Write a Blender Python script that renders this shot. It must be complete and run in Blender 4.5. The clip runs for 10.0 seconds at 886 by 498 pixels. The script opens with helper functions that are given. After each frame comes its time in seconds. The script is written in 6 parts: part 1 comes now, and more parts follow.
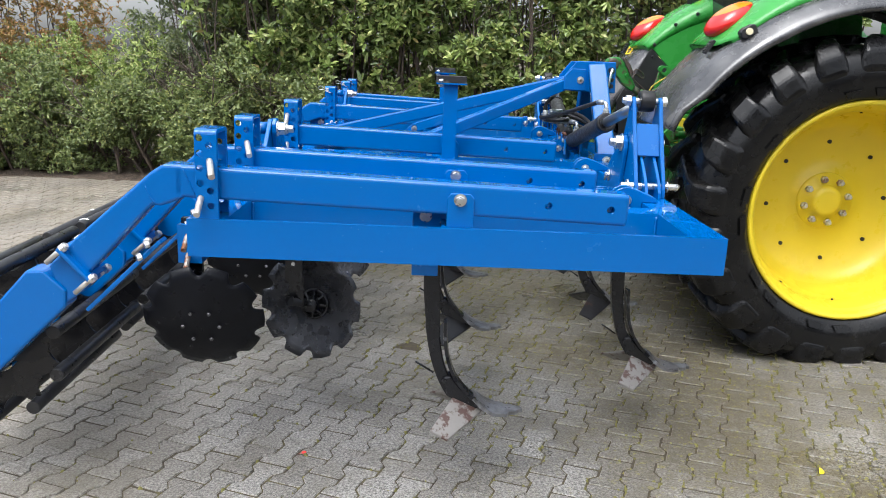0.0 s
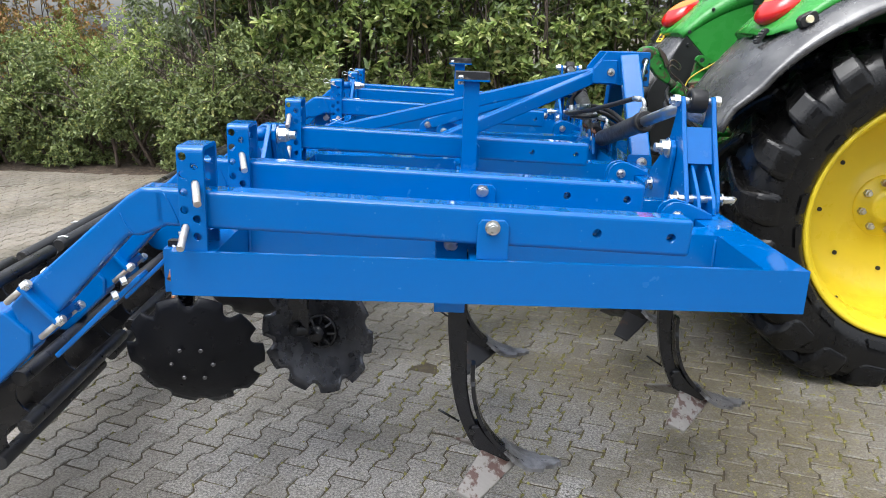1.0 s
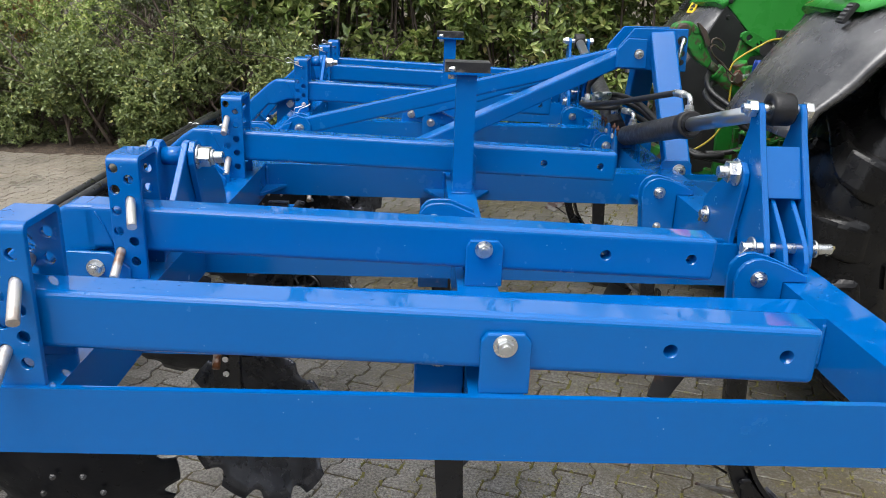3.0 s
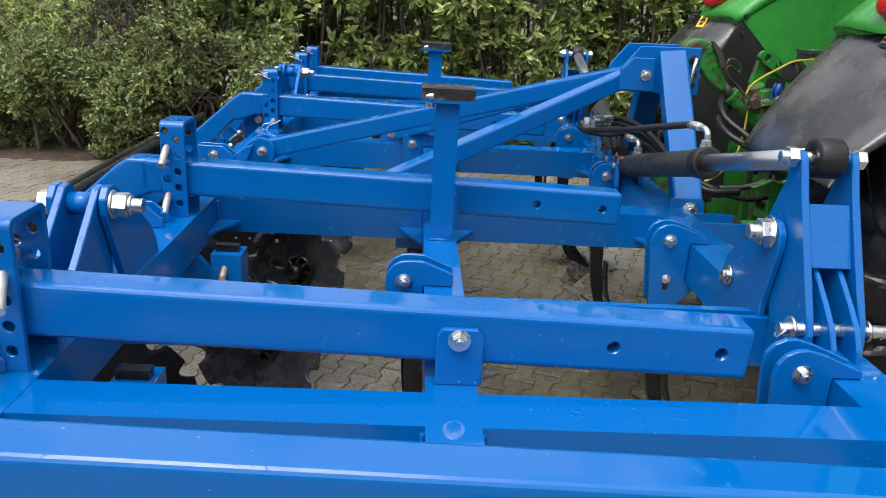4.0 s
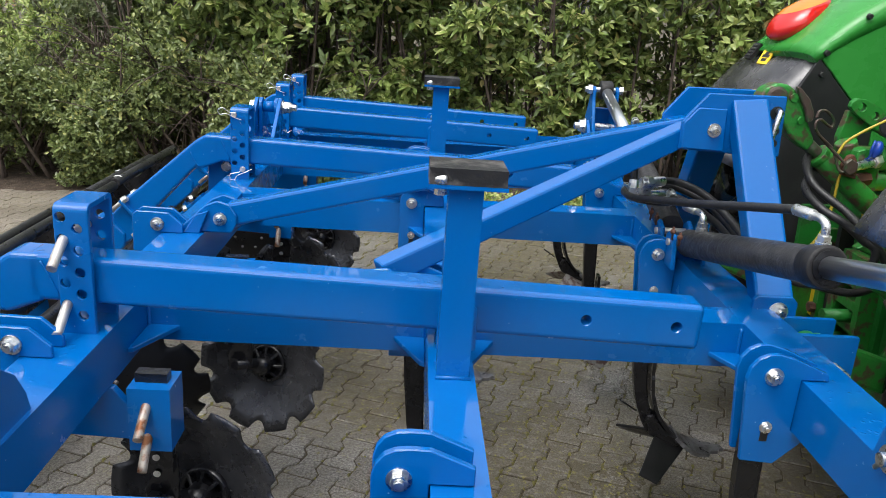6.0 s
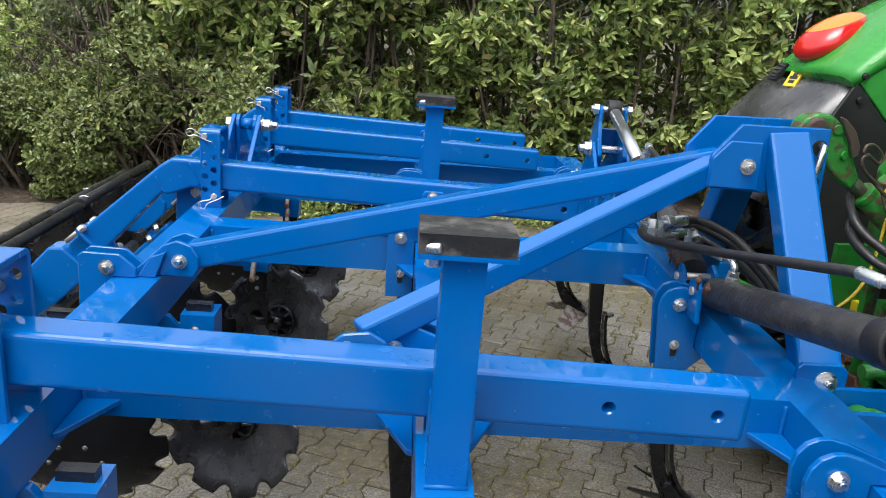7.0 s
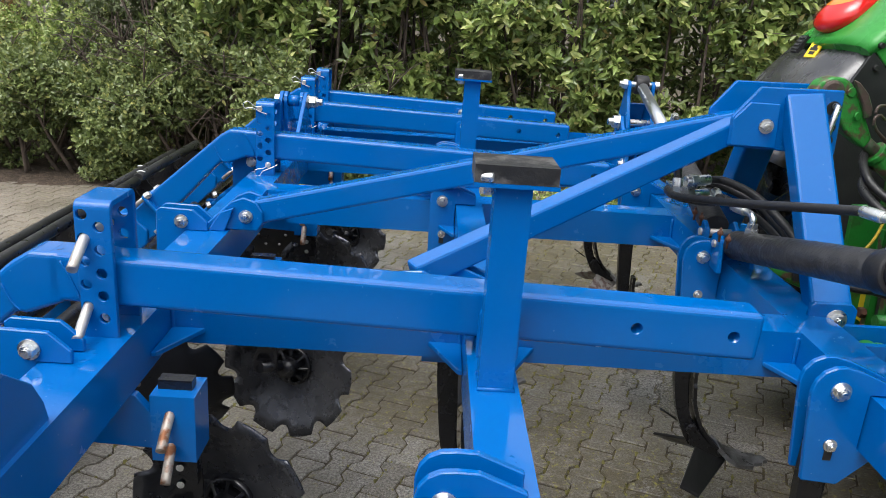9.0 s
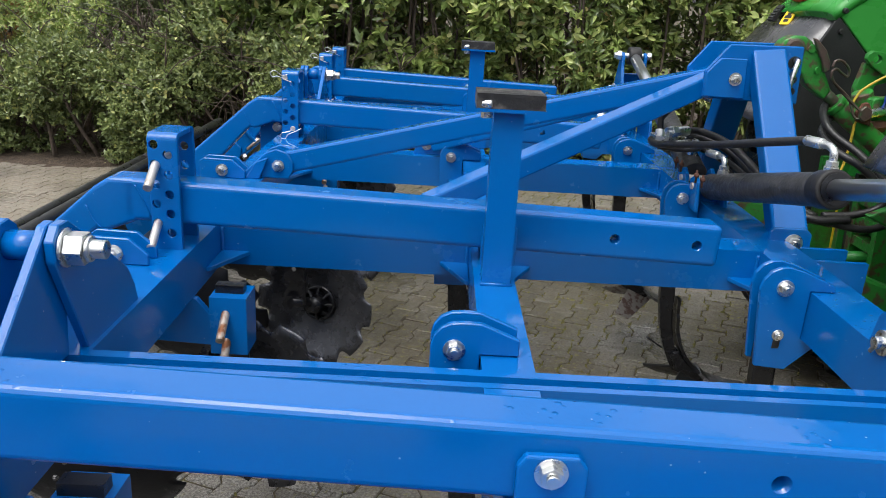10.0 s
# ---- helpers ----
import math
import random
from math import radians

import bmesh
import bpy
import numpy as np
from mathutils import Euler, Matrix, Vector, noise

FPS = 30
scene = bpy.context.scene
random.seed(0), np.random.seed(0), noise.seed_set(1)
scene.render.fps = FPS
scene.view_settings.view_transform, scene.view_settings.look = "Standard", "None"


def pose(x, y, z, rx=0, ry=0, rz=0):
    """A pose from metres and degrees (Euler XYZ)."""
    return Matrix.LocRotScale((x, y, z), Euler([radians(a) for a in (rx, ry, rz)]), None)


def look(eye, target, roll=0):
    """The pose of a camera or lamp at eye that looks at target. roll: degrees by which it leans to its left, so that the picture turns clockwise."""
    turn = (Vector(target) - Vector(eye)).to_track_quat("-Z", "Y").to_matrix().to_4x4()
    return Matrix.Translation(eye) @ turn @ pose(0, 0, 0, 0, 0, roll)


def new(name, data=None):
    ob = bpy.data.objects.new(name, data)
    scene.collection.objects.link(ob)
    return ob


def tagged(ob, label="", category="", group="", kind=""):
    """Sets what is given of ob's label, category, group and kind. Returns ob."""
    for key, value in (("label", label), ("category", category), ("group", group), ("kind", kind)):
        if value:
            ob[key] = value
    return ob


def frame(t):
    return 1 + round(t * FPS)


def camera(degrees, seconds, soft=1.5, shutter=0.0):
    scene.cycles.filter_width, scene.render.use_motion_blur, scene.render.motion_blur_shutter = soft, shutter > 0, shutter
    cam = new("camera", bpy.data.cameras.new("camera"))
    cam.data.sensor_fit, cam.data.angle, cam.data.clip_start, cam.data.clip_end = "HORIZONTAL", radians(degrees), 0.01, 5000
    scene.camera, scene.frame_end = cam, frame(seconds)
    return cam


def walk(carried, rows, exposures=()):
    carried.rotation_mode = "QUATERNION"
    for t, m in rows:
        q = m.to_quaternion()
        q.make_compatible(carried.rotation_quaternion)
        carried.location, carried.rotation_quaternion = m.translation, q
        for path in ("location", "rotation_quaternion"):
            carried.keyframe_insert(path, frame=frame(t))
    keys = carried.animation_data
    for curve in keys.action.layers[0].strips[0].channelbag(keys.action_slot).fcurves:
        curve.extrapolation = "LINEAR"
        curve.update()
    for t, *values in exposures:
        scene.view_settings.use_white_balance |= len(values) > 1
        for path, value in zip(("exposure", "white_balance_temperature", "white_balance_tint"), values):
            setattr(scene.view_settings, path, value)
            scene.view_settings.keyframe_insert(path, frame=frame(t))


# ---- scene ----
cam = camera(60.3, 10.0, soft=0.9)
PATH = [
    (0, (0.125, 0.049, 1.447), (0.173, 1.985, 0.947), 2.5),
    (0.5, (0.114, 0.211, 1.46), (0.151, 2.141, 0.939), 2.2),
    (1, (0.07, 0.431, 1.488), (0.103, 2.355, 0.944), 2.1),
    (1.5, (0.093, 0.656, 1.498), (0.127, 2.573, 0.93), 1.9),
    (2, (0.135, 0.858, 1.521), (0.176, 2.767, 0.927), 1.7),
    (2.2, (0.13, 0.923, 1.524), (0.175, 2.83, 0.92), 1.7),
    (3.3, (0.08, 1.337, 1.556), (0.15, 3.227, 0.908), 2.4),
    (3.5, (0.103, 1.412, 1.562), (0.178, 3.303, 0.916), 2.6),
    (4, (0.138, 1.607, 1.579), (0.222, 3.499, 0.937), 3.2),
    (4.5, (0.1, 1.802, 1.588), (0.192, 3.696, 0.953), 3.6),
    (5, (0.112, 1.993, 1.594), (0.204, 3.891, 0.97), 3.8),
    (5.5, (0.154, 2.146, 1.603), (0.253, 4.047, 0.988), 4.0),
    (6, (0.119, 2.277, 1.606), (0.212, 4.181, 1.002), 4.0),
    (6.2, (0.119, 2.332, 1.612), (0.199, 4.237, 1.007), 3.8),
    (7.5, (0.128, 2.65, 1.629), (0.255, 4.559, 1.047), 5.1),
    (8, (0.126, 2.646, 1.621), (0.232, 4.554, 1.031), 4.9),
    (8.5, (0.092, 2.519, 1.61), (0.166, 4.424, 1.007), 4.5),
    (9, (0.079, 2.372, 1.584), (0.124, 4.275, 0.968), 4.0),
    (9.5, (0.108, 2.216, 1.55), (0.135, 4.114, 0.921), 3.6),
    (10, (0.082, 2.047, 1.522), (0.104, 3.944, 0.889), 3.3),
]
# The implement hangs two degrees nose-down from the tractor; its parts and the path are given in its own level axes.
HANG = pose(0, 0, 0.018, 0, 2.0, 0)
walk(cam, [(t, HANG @ look(eye, target, roll)) for t, eye, target, roll in PATH],
     exposures=[(0, 1.17, 6200, 10), (2.0, 1.06, 6300, 10), (3.5, 0.80, 6450, 10), (5.5, 0.84, 6450, 10), (6.2, 0.92, 6450, 10), (7.5, 1.04, 6400, 10), (8.5, 0.99, 6400, 10), (10.0, 0.79, 6450, 10)])

# ---- world and sun: a bright overcast sky ----
world = bpy.data.worlds.new("overcast")
scene.world = world
world.use_nodes = True
wn, wl = world.node_tree.nodes, world.node_tree.links
wn.clear()
sky = wn.new("ShaderNodeTexSky")
sky.sky_type, sky.sun_disc = "NISHITA", False
sky.sun_elevation, sky.sun_rotation = radians(66), radians(208)
sky.air_density, sky.dust_density = 1.0, 3.0
grey = wn.new("ShaderNodeHueSaturation")
grey.inputs["Saturation"].default_value = 0.22
back = wn.new("ShaderNodeBackground")
back.inputs["Strength"].default_value = 0.148
wout = wn.new("ShaderNodeOutputWorld")
wl.new(sky.outputs["Color"], grey.inputs["Color"])
# an overcast sky is brightest overhead
where_up = wn.new("ShaderNodeTexCoord")
up_axis = wn.new("ShaderNodeSeparateXYZ")
wl.new(where_up.outputs["Generated"], up_axis.inputs[0])
rise = wn.new("ShaderNodeMapRange")
rise.inputs["From Min"].default_value, rise.inputs["From Max"].default_value = 0.0, 1.0
rise.inputs["To Min"].default_value, rise.inputs["To Max"].default_value = 0.62, 1.62
wl.new(up_axis.outputs["Z"], rise.inputs["Value"])
cloud = wn.new("ShaderNodeVectorMath")
cloud.operation = "SCALE"
wl.new(grey.outputs["Color"], cloud.inputs[0])
wl.new(rise.outputs["Result"], cloud.inputs["Scale"])
wl.new(cloud.outputs["Vector"], back.inputs["Color"])
wl.new(back.outputs["Background"], wout.inputs["Surface"])
sun_data = bpy.data.lights.new("sun", "SUN")
sun_data.energy, sun_data.angle, sun_data.color = 0.7, radians(40), (1.0, 0.97, 0.92)
sun = new("sun", sun_data)
sun.matrix_world = look((-1.9, -3.5, 9.0), (0, 0, 0))


# ---- materials ----
def shader(name, base, rough=0.5, metal=0.0, coat=0.0, spec=0.5):
    m = bpy.data.materials.new(name)
    m.use_nodes = True
    b = m.node_tree.nodes["Principled BSDF"]
    b.inputs["Base Color"].default_value = (*base, 1)
    b.inputs["Roughness"].default_value = rough
    b.inputs["Metallic"].default_value = metal
    b.inputs["Coat Weight"].default_value = coat
    b.inputs["Coat Roughness"].default_value = 0.12
    b.inputs["Specular IOR Level"].default_value = spec
    return m, m.node_tree.nodes, m.node_tree.links, b


def noise_of(n, l, scale, detail=4.0, rough=0.6, vec=None):
    t = n.new("ShaderNodeTexNoise")
    t.inputs["Scale"].default_value, t.inputs["Detail"].default_value, t.inputs["Roughness"].default_value = scale, detail, rough
    if vec is None:
        g = n.new("ShaderNodeNewGeometry")
        vec = g.outputs["Position"]
    l.new(vec, t.inputs["Vector"])
    return t.outputs["Fac"]


def ramp_of(n, l, src, stops):
    r = n.new("ShaderNodeValToRGB")
    e = r.color_ramp.elements
    while len(e) < len(stops):
        e.new(0.5)
    for k, (p, c) in enumerate(stops):
        e[k].position = p
        e[k].color = (*c, 1) if len(c) == 3 else c
    l.new(src, r.inputs["Fac"])
    return r.outputs["Color"]


def grey_of(n, l, src, a, b, va, vb):
    r = n.new("ShaderNodeMapRange")
    r.inputs["From Min"].default_value, r.inputs["From Max"].default_value = a, b
    r.inputs["To Min"].default_value, r.inputs["To Max"].default_value = va, vb
    l.new(src, r.inputs["Value"])
    return r.outputs["Result"]


def mix_of(n, l, fac, a, b, mode="MIX"):
    m = n.new("ShaderNodeMix")
    m.data_type, m.blend_type = "RGBA", mode
    for sock, v in ((m.inputs["Factor"], fac), (m.inputs["A"], a), (m.inputs["B"], b)):
        if hasattr(v, "links"):
            l.new(v, sock)
        elif isinstance(v, (int, float)):
            sock.default_value = v
        else:
            sock.default_value = (*v, 1)
    return m.outputs["Result"]


def bump_of(n, l, b, src, strength=0.3, dist=0.01):
    k = n.new("ShaderNodeBump")
    k.inputs["Strength"].default_value, k.inputs["Distance"].default_value = strength, dist
    l.new(src, k.inputs["Height"])
    l.new(k.outputs["Normal"], b.inputs["Normal"])
    return k


def painted(name, base, rough=0.3, speck=(0.5, 0.6, 0.75), wet=0.12, fade=0.25, rain=1.0):
    """Glossy machine paint: slow fading, fine orange peel, small pale specks; rain lies on its upper faces as thin films and beads."""
    m, n, l, b = shader(name, base, rough, 0, 0.0, 0.42)

    def times(p, q):
        k = n.new("ShaderNodeMath")
        k.operation = "MULTIPLY"
        l.new(p, k.inputs[0])
        l.new(q, k.inputs[1])
        return k.outputs[0]

    g = n.new("ShaderNodeNewGeometry")
    slow = noise_of(n, l, 5.0, 5)
    col = mix_of(n, l, grey_of(n, l, slow, 0.35, 0.7, 0, fade), base, tuple(min(1, c * 1.25 + 0.006) for c in base))
    dots = n.new("ShaderNodeTexVoronoi")
    dots.inputs["Scale"].default_value = 42
    l.new(g.outputs["Position"], dots.inputs["Vector"])
    spot = times(grey_of(n, l, dots.outputs["Distance"], 0.025, 0.075, 1, 0), grey_of(n, l, noise_of(n, l, 12.0, 2), 0.50, 0.6, 0, 0.45))
    col = mix_of(n, l, spot, col, speck)
    l.new(col, b.inputs["Base Color"])
    axes = n.new("ShaderNodeSeparateXYZ")
    l.new(g.outputs["True Normal"], axes.inputs[0])
    upper = grey_of(n, l, axes.outputs["Z"], 0.75, 0.95, 0, rain)
    film = times(upper, grey_of(n, l, noise_of(n, l, 6.5, 3, 0.5), 0.405, 0.480, 0, 1))
    drops = n.new("ShaderNodeTexVoronoi")
    drops.inputs["Scale"].default_value = 70
    l.new(g.outputs["Position"], drops.inputs["Vector"])
    beads = times(grey_of(n, l, drops.outputs["Distance"], 0.16, 0.34, 1, 0), grey_of(n, l, noise_of(n, l, 30.0, 2), 0.46, 0.54, 0, 1))
    beads = times(beads, grey_of(n, l, noise_of(n, l, 4.0, 3), 0.40, 0.55, 0, 1))
    beads = times(beads, grey_of(n, l, axes.outputs["Z"], 0.6, 0.95, 0.05, 1))
    dry = grey_of(n, l, film, 0, 1, 1, 0)
    peel = times(noise_of(n, l, 160.0, 2), dry)
    add = n.new("ShaderNodeMath")
    add.operation = "MULTIPLY_ADD"
    l.new(peel, add.inputs[0])
    add.inputs[1].default_value = 0.12
    l.new(times(beads, dry), add.inputs[2])
    bump_of(n, l, b, add.outputs[0], wet, 0.004)
    grain = grey_of(n, l, noise_of(n, l, 11.0, 5), 0.3, 0.7, rough - 0.06, rough + 0.12)
    l.new(times(grain, grey_of(n, l, film, 0, 1, 1, 0.15)), b.inputs["Roughness"])
    l.new(grey_of(n, l, film, 0, 1, 0.42, 0.75), b.inputs["Specular IOR Level"])
    return m


def worn(name, a, c, scale=8.0, rough=0.5, metal=0.0, bump=0.25, fine=90.0, span=(0.35, 0.68), coat=0.0, spec=0.5):
    """A surface that wanders between two colours, with fine grain."""
    m, n, l, b = shader(name, a, rough, metal, coat, spec)
    col = mix_of(n, l, grey_of(n, l, noise_of(n, l, scale, 6), span[0], span[1], 0, 1), a, c)
    l.new(col, b.inputs["Base Color"])
    grain = noise_of(n, l, fine, 4)
    bump_of(n, l, b, grain, bump, 0.004)
    l.new(grey_of(n, l, noise_of(n, l, scale * 2.3, 4), 0.3, 0.7, max(0.05, rough - 0.12), rough + 0.15), b.inputs["Roughness"])
    return m


BLUE = painted("blue_paint", (0.0002, 0.106, 0.376), 0.17, (0.5, 0.6, 0.75), 0.36, 0.1)
BLACK = worn("black_paint", (0.0040, 0.0043, 0.0055), (0.009, 0.009, 0.011), 6, 0.24, 0, 0.12, spec=0.45)
# one disc steel twice: rear row's shade, front row's sky sheen in the colour
STEEL_BLACK_SHADED = worn("shaded_black_disc_steel", (0.0035, 0.004, 0.006), (0.007, 0.008, 0.011), 9, 0.36, 0.0, 0.1, spec=0.20)
STEEL_WET_LIT = worn("wet_lit_disc_steel", (0.050, 0.052, 0.060), (0.095, 0.098, 0.108), 9, 0.26, 0.75, 0.25, spec=0.5)
WORN_RUBBER = worn("scuffed_rubber_block", (0.012, 0.012, 0.012), (0.085, 0.080, 0.074), 16, 0.5, 0, 0.5, 70, (0.47, 0.60))
BAR = worn("dull_black_bar", (0.012, 0.012, 0.013), (0.026, 0.026, 0.027), 7, 0.33, 0, 0.25, spec=0.5)
RUBBER = worn("black_rubber", (0.013, 0.013, 0.014), (0.022, 0.021, 0.020), 10, 0.45, 0, 0.3, spec=0.35)
TYRE = worn("wet_tyre_rubber", (0.004, 0.004, 0.0045), (0.010, 0.0096, 0.009), 5, 0.24, 0, 0.18, 70, spec=0.30)
HOSE = worn("hose_rubber", (0.012, 0.012, 0.013), (0.022, 0.022, 0.022), 30, 0.38, 0, 0.2, 300, spec=0.4)
ZINC = worn("zinc_plated_steel", (0.80, 0.81, 0.80), (0.60, 0.60, 0.57), 25, 0.3, 1.0, 0.1)
PIN = worn("rusting_zinc_pin", (0.60, 0.58, 0.54), (0.26, 0.12, 0.05), 14, 0.4, 0.8, 0.15, 90, (0.5, 0.75))
PIN_RUSTY = worn("rusty_pin_steel", (0.42, 0.38, 0.33), (0.20, 0.075, 0.028), 30, 0.45, 0.5, 0.3, 90, (0.44, 0.56))
CHROME = shader("chromed_rod", (0.58, 0.60, 0.62), 0.30, 1.0, 0.0, 0.5)[0]
RAM_BLACK = worn("weathered_ram_paint", (0.020, 0.020, 0.021), (0.042, 0.042, 0.043), 22, 0.40, 0, 0.55, 80, (0.40, 0.62), spec=0.5)
DARK_SHARE = worn("black_share_steel", (0.016, 0.016, 0.017), (0.09, 0.04, 0.02), 12, 0.4, 0.3, 0.2, 60, (0.62, 0.75))
RUSTY = worn("bare_worn_share_steel", (0.20, 0.188, 0.172), (0.075, 0.042, 0.034), 30, 0.42, 0.3, 0.6, 60, (0.50, 0.58))
YELLOW = painted("yellow_paint", (0.66, 0.500, 0.022), 0.3, (0.75, 0.6, 0.2), 0.1, 0.15, 0.3)
GREEN = painted("green_paint", (0.036, 0.265, 0.042), 0.25, (0.25, 0.45, 0.25), 0.12, 0.25, 0.5)
GREEN_DIRTY = worn("dirty_green_casting", (0.014, 0.17, 0.024), (0.035, 0.050, 0.018), 13, 0.4, 0, 0.5, 60, (0.50, 0.66))
GREEN_WORN = worn("chipped_green_paint", (0.020, 0.20, 0.026), (0.085, 0.050, 0.032), 26, 0.42, 0.1, 0.6, 60, (0.50, 0.60))
HOOK_STEEL = worn("rubbed_brown_steel", (0.085, 0.060, 0.050), (0.040, 0.080, 0.030), 34, 0.38, 0.3, 0.5, 60, (0.52, 0.64))
BLUE_CAP = shader("blue_plastic", (0.010, 0.050, 0.34), 0.3)[0]
PLASTIC = worn("weathered_black_plastic", (0.026, 0.026, 0.028), (0.115, 0.113, 0.111), 5, 0.22, 0, 0.15, 120, (0.42, 0.72), 0.0, 0.9)
DARK_PLASTIC = worn("matt_black_plastic", (0.013, 0.013, 0.014), (0.026, 0.026, 0.027), 5, 0.45, 0, 0.2, 120, (0.4, 0.7), 0.0, 0.4)
RED_LENS = shader("red_lamp_lens", (0.62, 0.012, 0.010), 0.12, 0, 0.6)[0]
AMBER_LENS = shader("amber_lamp_lens", (0.85, 0.22, 0.01), 0.12, 0, 0.6)[0]
STICKER = shader("yellow_sticker", (0.85, 0.58, 0.02), 0.4)[0]
INK = shader("black_print", (0.012, 0.012, 0.012), 0.5)[0]
WHITE = shader("white_plastic", (0.7, 0.7, 0.67), 0.4)[0]
RED = shader("red_paint", (0.55, 0.03, 0.02), 0.4)[0]
WIRE = shader("yellow_wire", (0.46, 0.34, 0.03), 0.45)[0]
RUST = worn("rust", (0.12, 0.042, 0.022), (0.055, 0.028, 0.018), 20, 0.75, 0.1, 0.5)


def stone_material(name, per_island):
    """Damp grey concrete with fine aggregate, each stone a little different; dry and sandy towards -x, mossy towards
    +x, with the machine's shade put into the same brown.
    """
    m, n, l, b = shader(name, (0.13, 0.125, 0.115), 0.55)
    g = n.new("ShaderNodeNewGeometry")
    o = n.new("ShaderNodeObjectInfo")
    rnd = g.outputs["Random Per Island"] if per_island else o.outputs["Random"]
    axes = n.new("ShaderNodeSeparateXYZ")
    l.new(g.outputs["Position"], axes.inputs[0])

    def times(p, q):
        k = n.new("ShaderNodeMath")
        k.operation = "MULTIPLY"
        l.new(p, k.inputs[0])
        l.new(q, k.inputs[1])
        return k.outputs[0]

    col = ramp_of(n, l, rnd, [(0.0, (0.148, 0.139, 0.126)), (0.45, (0.190, 0.181, 0.168)), (1.0, (0.238, 0.228, 0.213))])
    speck = ramp_of(n, l, noise_of(n, l, 105, 5, 0.8), [(0.40, (0.08, 0.08, 0.08)), (0.5, (0.48, 0.48, 0.48)), (0.59, (1, 1, 1))])
    col = mix_of(n, l, 0.85, col, speck, "OVERLAY")
    grit = ramp_of(n, l, noise_of(n, l, 210, 2, 0.6), [(0.0, (0, 0, 0)), (0.62, (0, 0, 0)), (0.66, (1, 1, 1))])
    col = mix_of(n, l, times(grit, grey_of(n, l, noise_of(n, l, 60, 2), 0.4, 0.6, 0, 0.55)), col, (0.42, 0.41, 0.38))
    dry = times(grey_of(n, l, axes.outputs["X"], -0.6, -2.2, 0, 1), grey_of(n, l, noise_of(n, l, 0.9, 4), 0.3, 0.6, 0.5, 1))
    col = mix_of(n, l, dry, col, mix_of(n, l, 0.6, col, (0.30, 0.25, 0.185)))
    stain = grey_of(n, l, noise_of(n, l, 1.5, 6), 0.50, 0.68, 0, 0.7)
    col = mix_of(n, l, stain, col, (0.098, 0.088, 0.066))
    # rises towards tractor and hedge: brown moss film, with machine shade painted in
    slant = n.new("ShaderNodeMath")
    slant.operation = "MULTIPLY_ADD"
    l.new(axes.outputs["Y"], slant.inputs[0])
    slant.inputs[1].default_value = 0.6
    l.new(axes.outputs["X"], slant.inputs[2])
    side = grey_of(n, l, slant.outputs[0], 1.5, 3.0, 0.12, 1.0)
    mossy_shaded = times(side, grey_of(n, l, noise_of(n, l, 1.2, 5), 0.30, 0.54, 0, 1))
    col = mix_of(n, l, times(mossy_shaded, grey_of(n, l, noise_of(n, l, 24, 5, 0.7), 0.32, 0.58, 0.30, 0.88)), col, (0.088, 0.071, 0.038))
    col = mix_of(n, l, times(mossy_shaded, grey_of(n, l, noise_of(n, l, 42, 5, 0.7), 0.57, 0.64, 0, 0.9)), col, (0.26, 0.24, 0.055))
    l.new(col, b.inputs["Base Color"])
    bump_of(n, l, b, noise_of(n, l, 170, 5, 0.7), 0.6, 0.004)
    l.new(grey_of(n, l, noise_of(n, l, 1.4, 5), 0.35, 0.65, 0.26, 0.5), b.inputs["Roughness"])
    return m


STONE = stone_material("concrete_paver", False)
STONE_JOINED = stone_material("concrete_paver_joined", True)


def ground_material():
    m, n, l, b = shader("joint_sand_and_moss", (0.06, 0.05, 0.03), 0.9)
    col = ramp_of(n, l, noise_of(n, l, 30, 6, 0.7), [(0.34, (0.034, 0.026, 0.019)), (0.47, (0.060, 0.047, 0.028)), (0.58, (0.095, 0.082, 0.030)), (0.7, (0.18, 0.165, 0.048))])
    l.new(mix_of(n, l, grey_of(n, l, noise_of(n, l, 1.3, 4), 0.42, 0.62, 0, 0.75), col, (0.062, 0.049, 0.034)), b.inputs["Base Color"])
    bump_of(n, l, b, noise_of(n, l, 90, 5, 0.7), 0.8, 0.012)
    return m


def soil_material():
    m, n, l, b = shader("soil_and_litter", (0.05, 0.035, 0.024), 0.95)
    l.new(ramp_of(n, l, noise_of(n, l, 18, 7, 0.75), [(0.3, (0.028, 0.02, 0.014)), (0.5, (0.075, 0.052, 0.035)), (0.66, (0.16, 0.12, 0.085)), (0.8, (0.06, 0.09, 0.025))]), b.inputs["Base Color"])
    bump_of(n, l, b, noise_of(n, l, 50, 6, 0.7), 0.9, 0.03)
    return m


MOSS = worn("moss", (0.105, 0.098, 0.030), (0.23, 0.215, 0.062), 22, 0.9, 0, 0.8, 220)
GROUND, SOIL = ground_material(), soil_material()


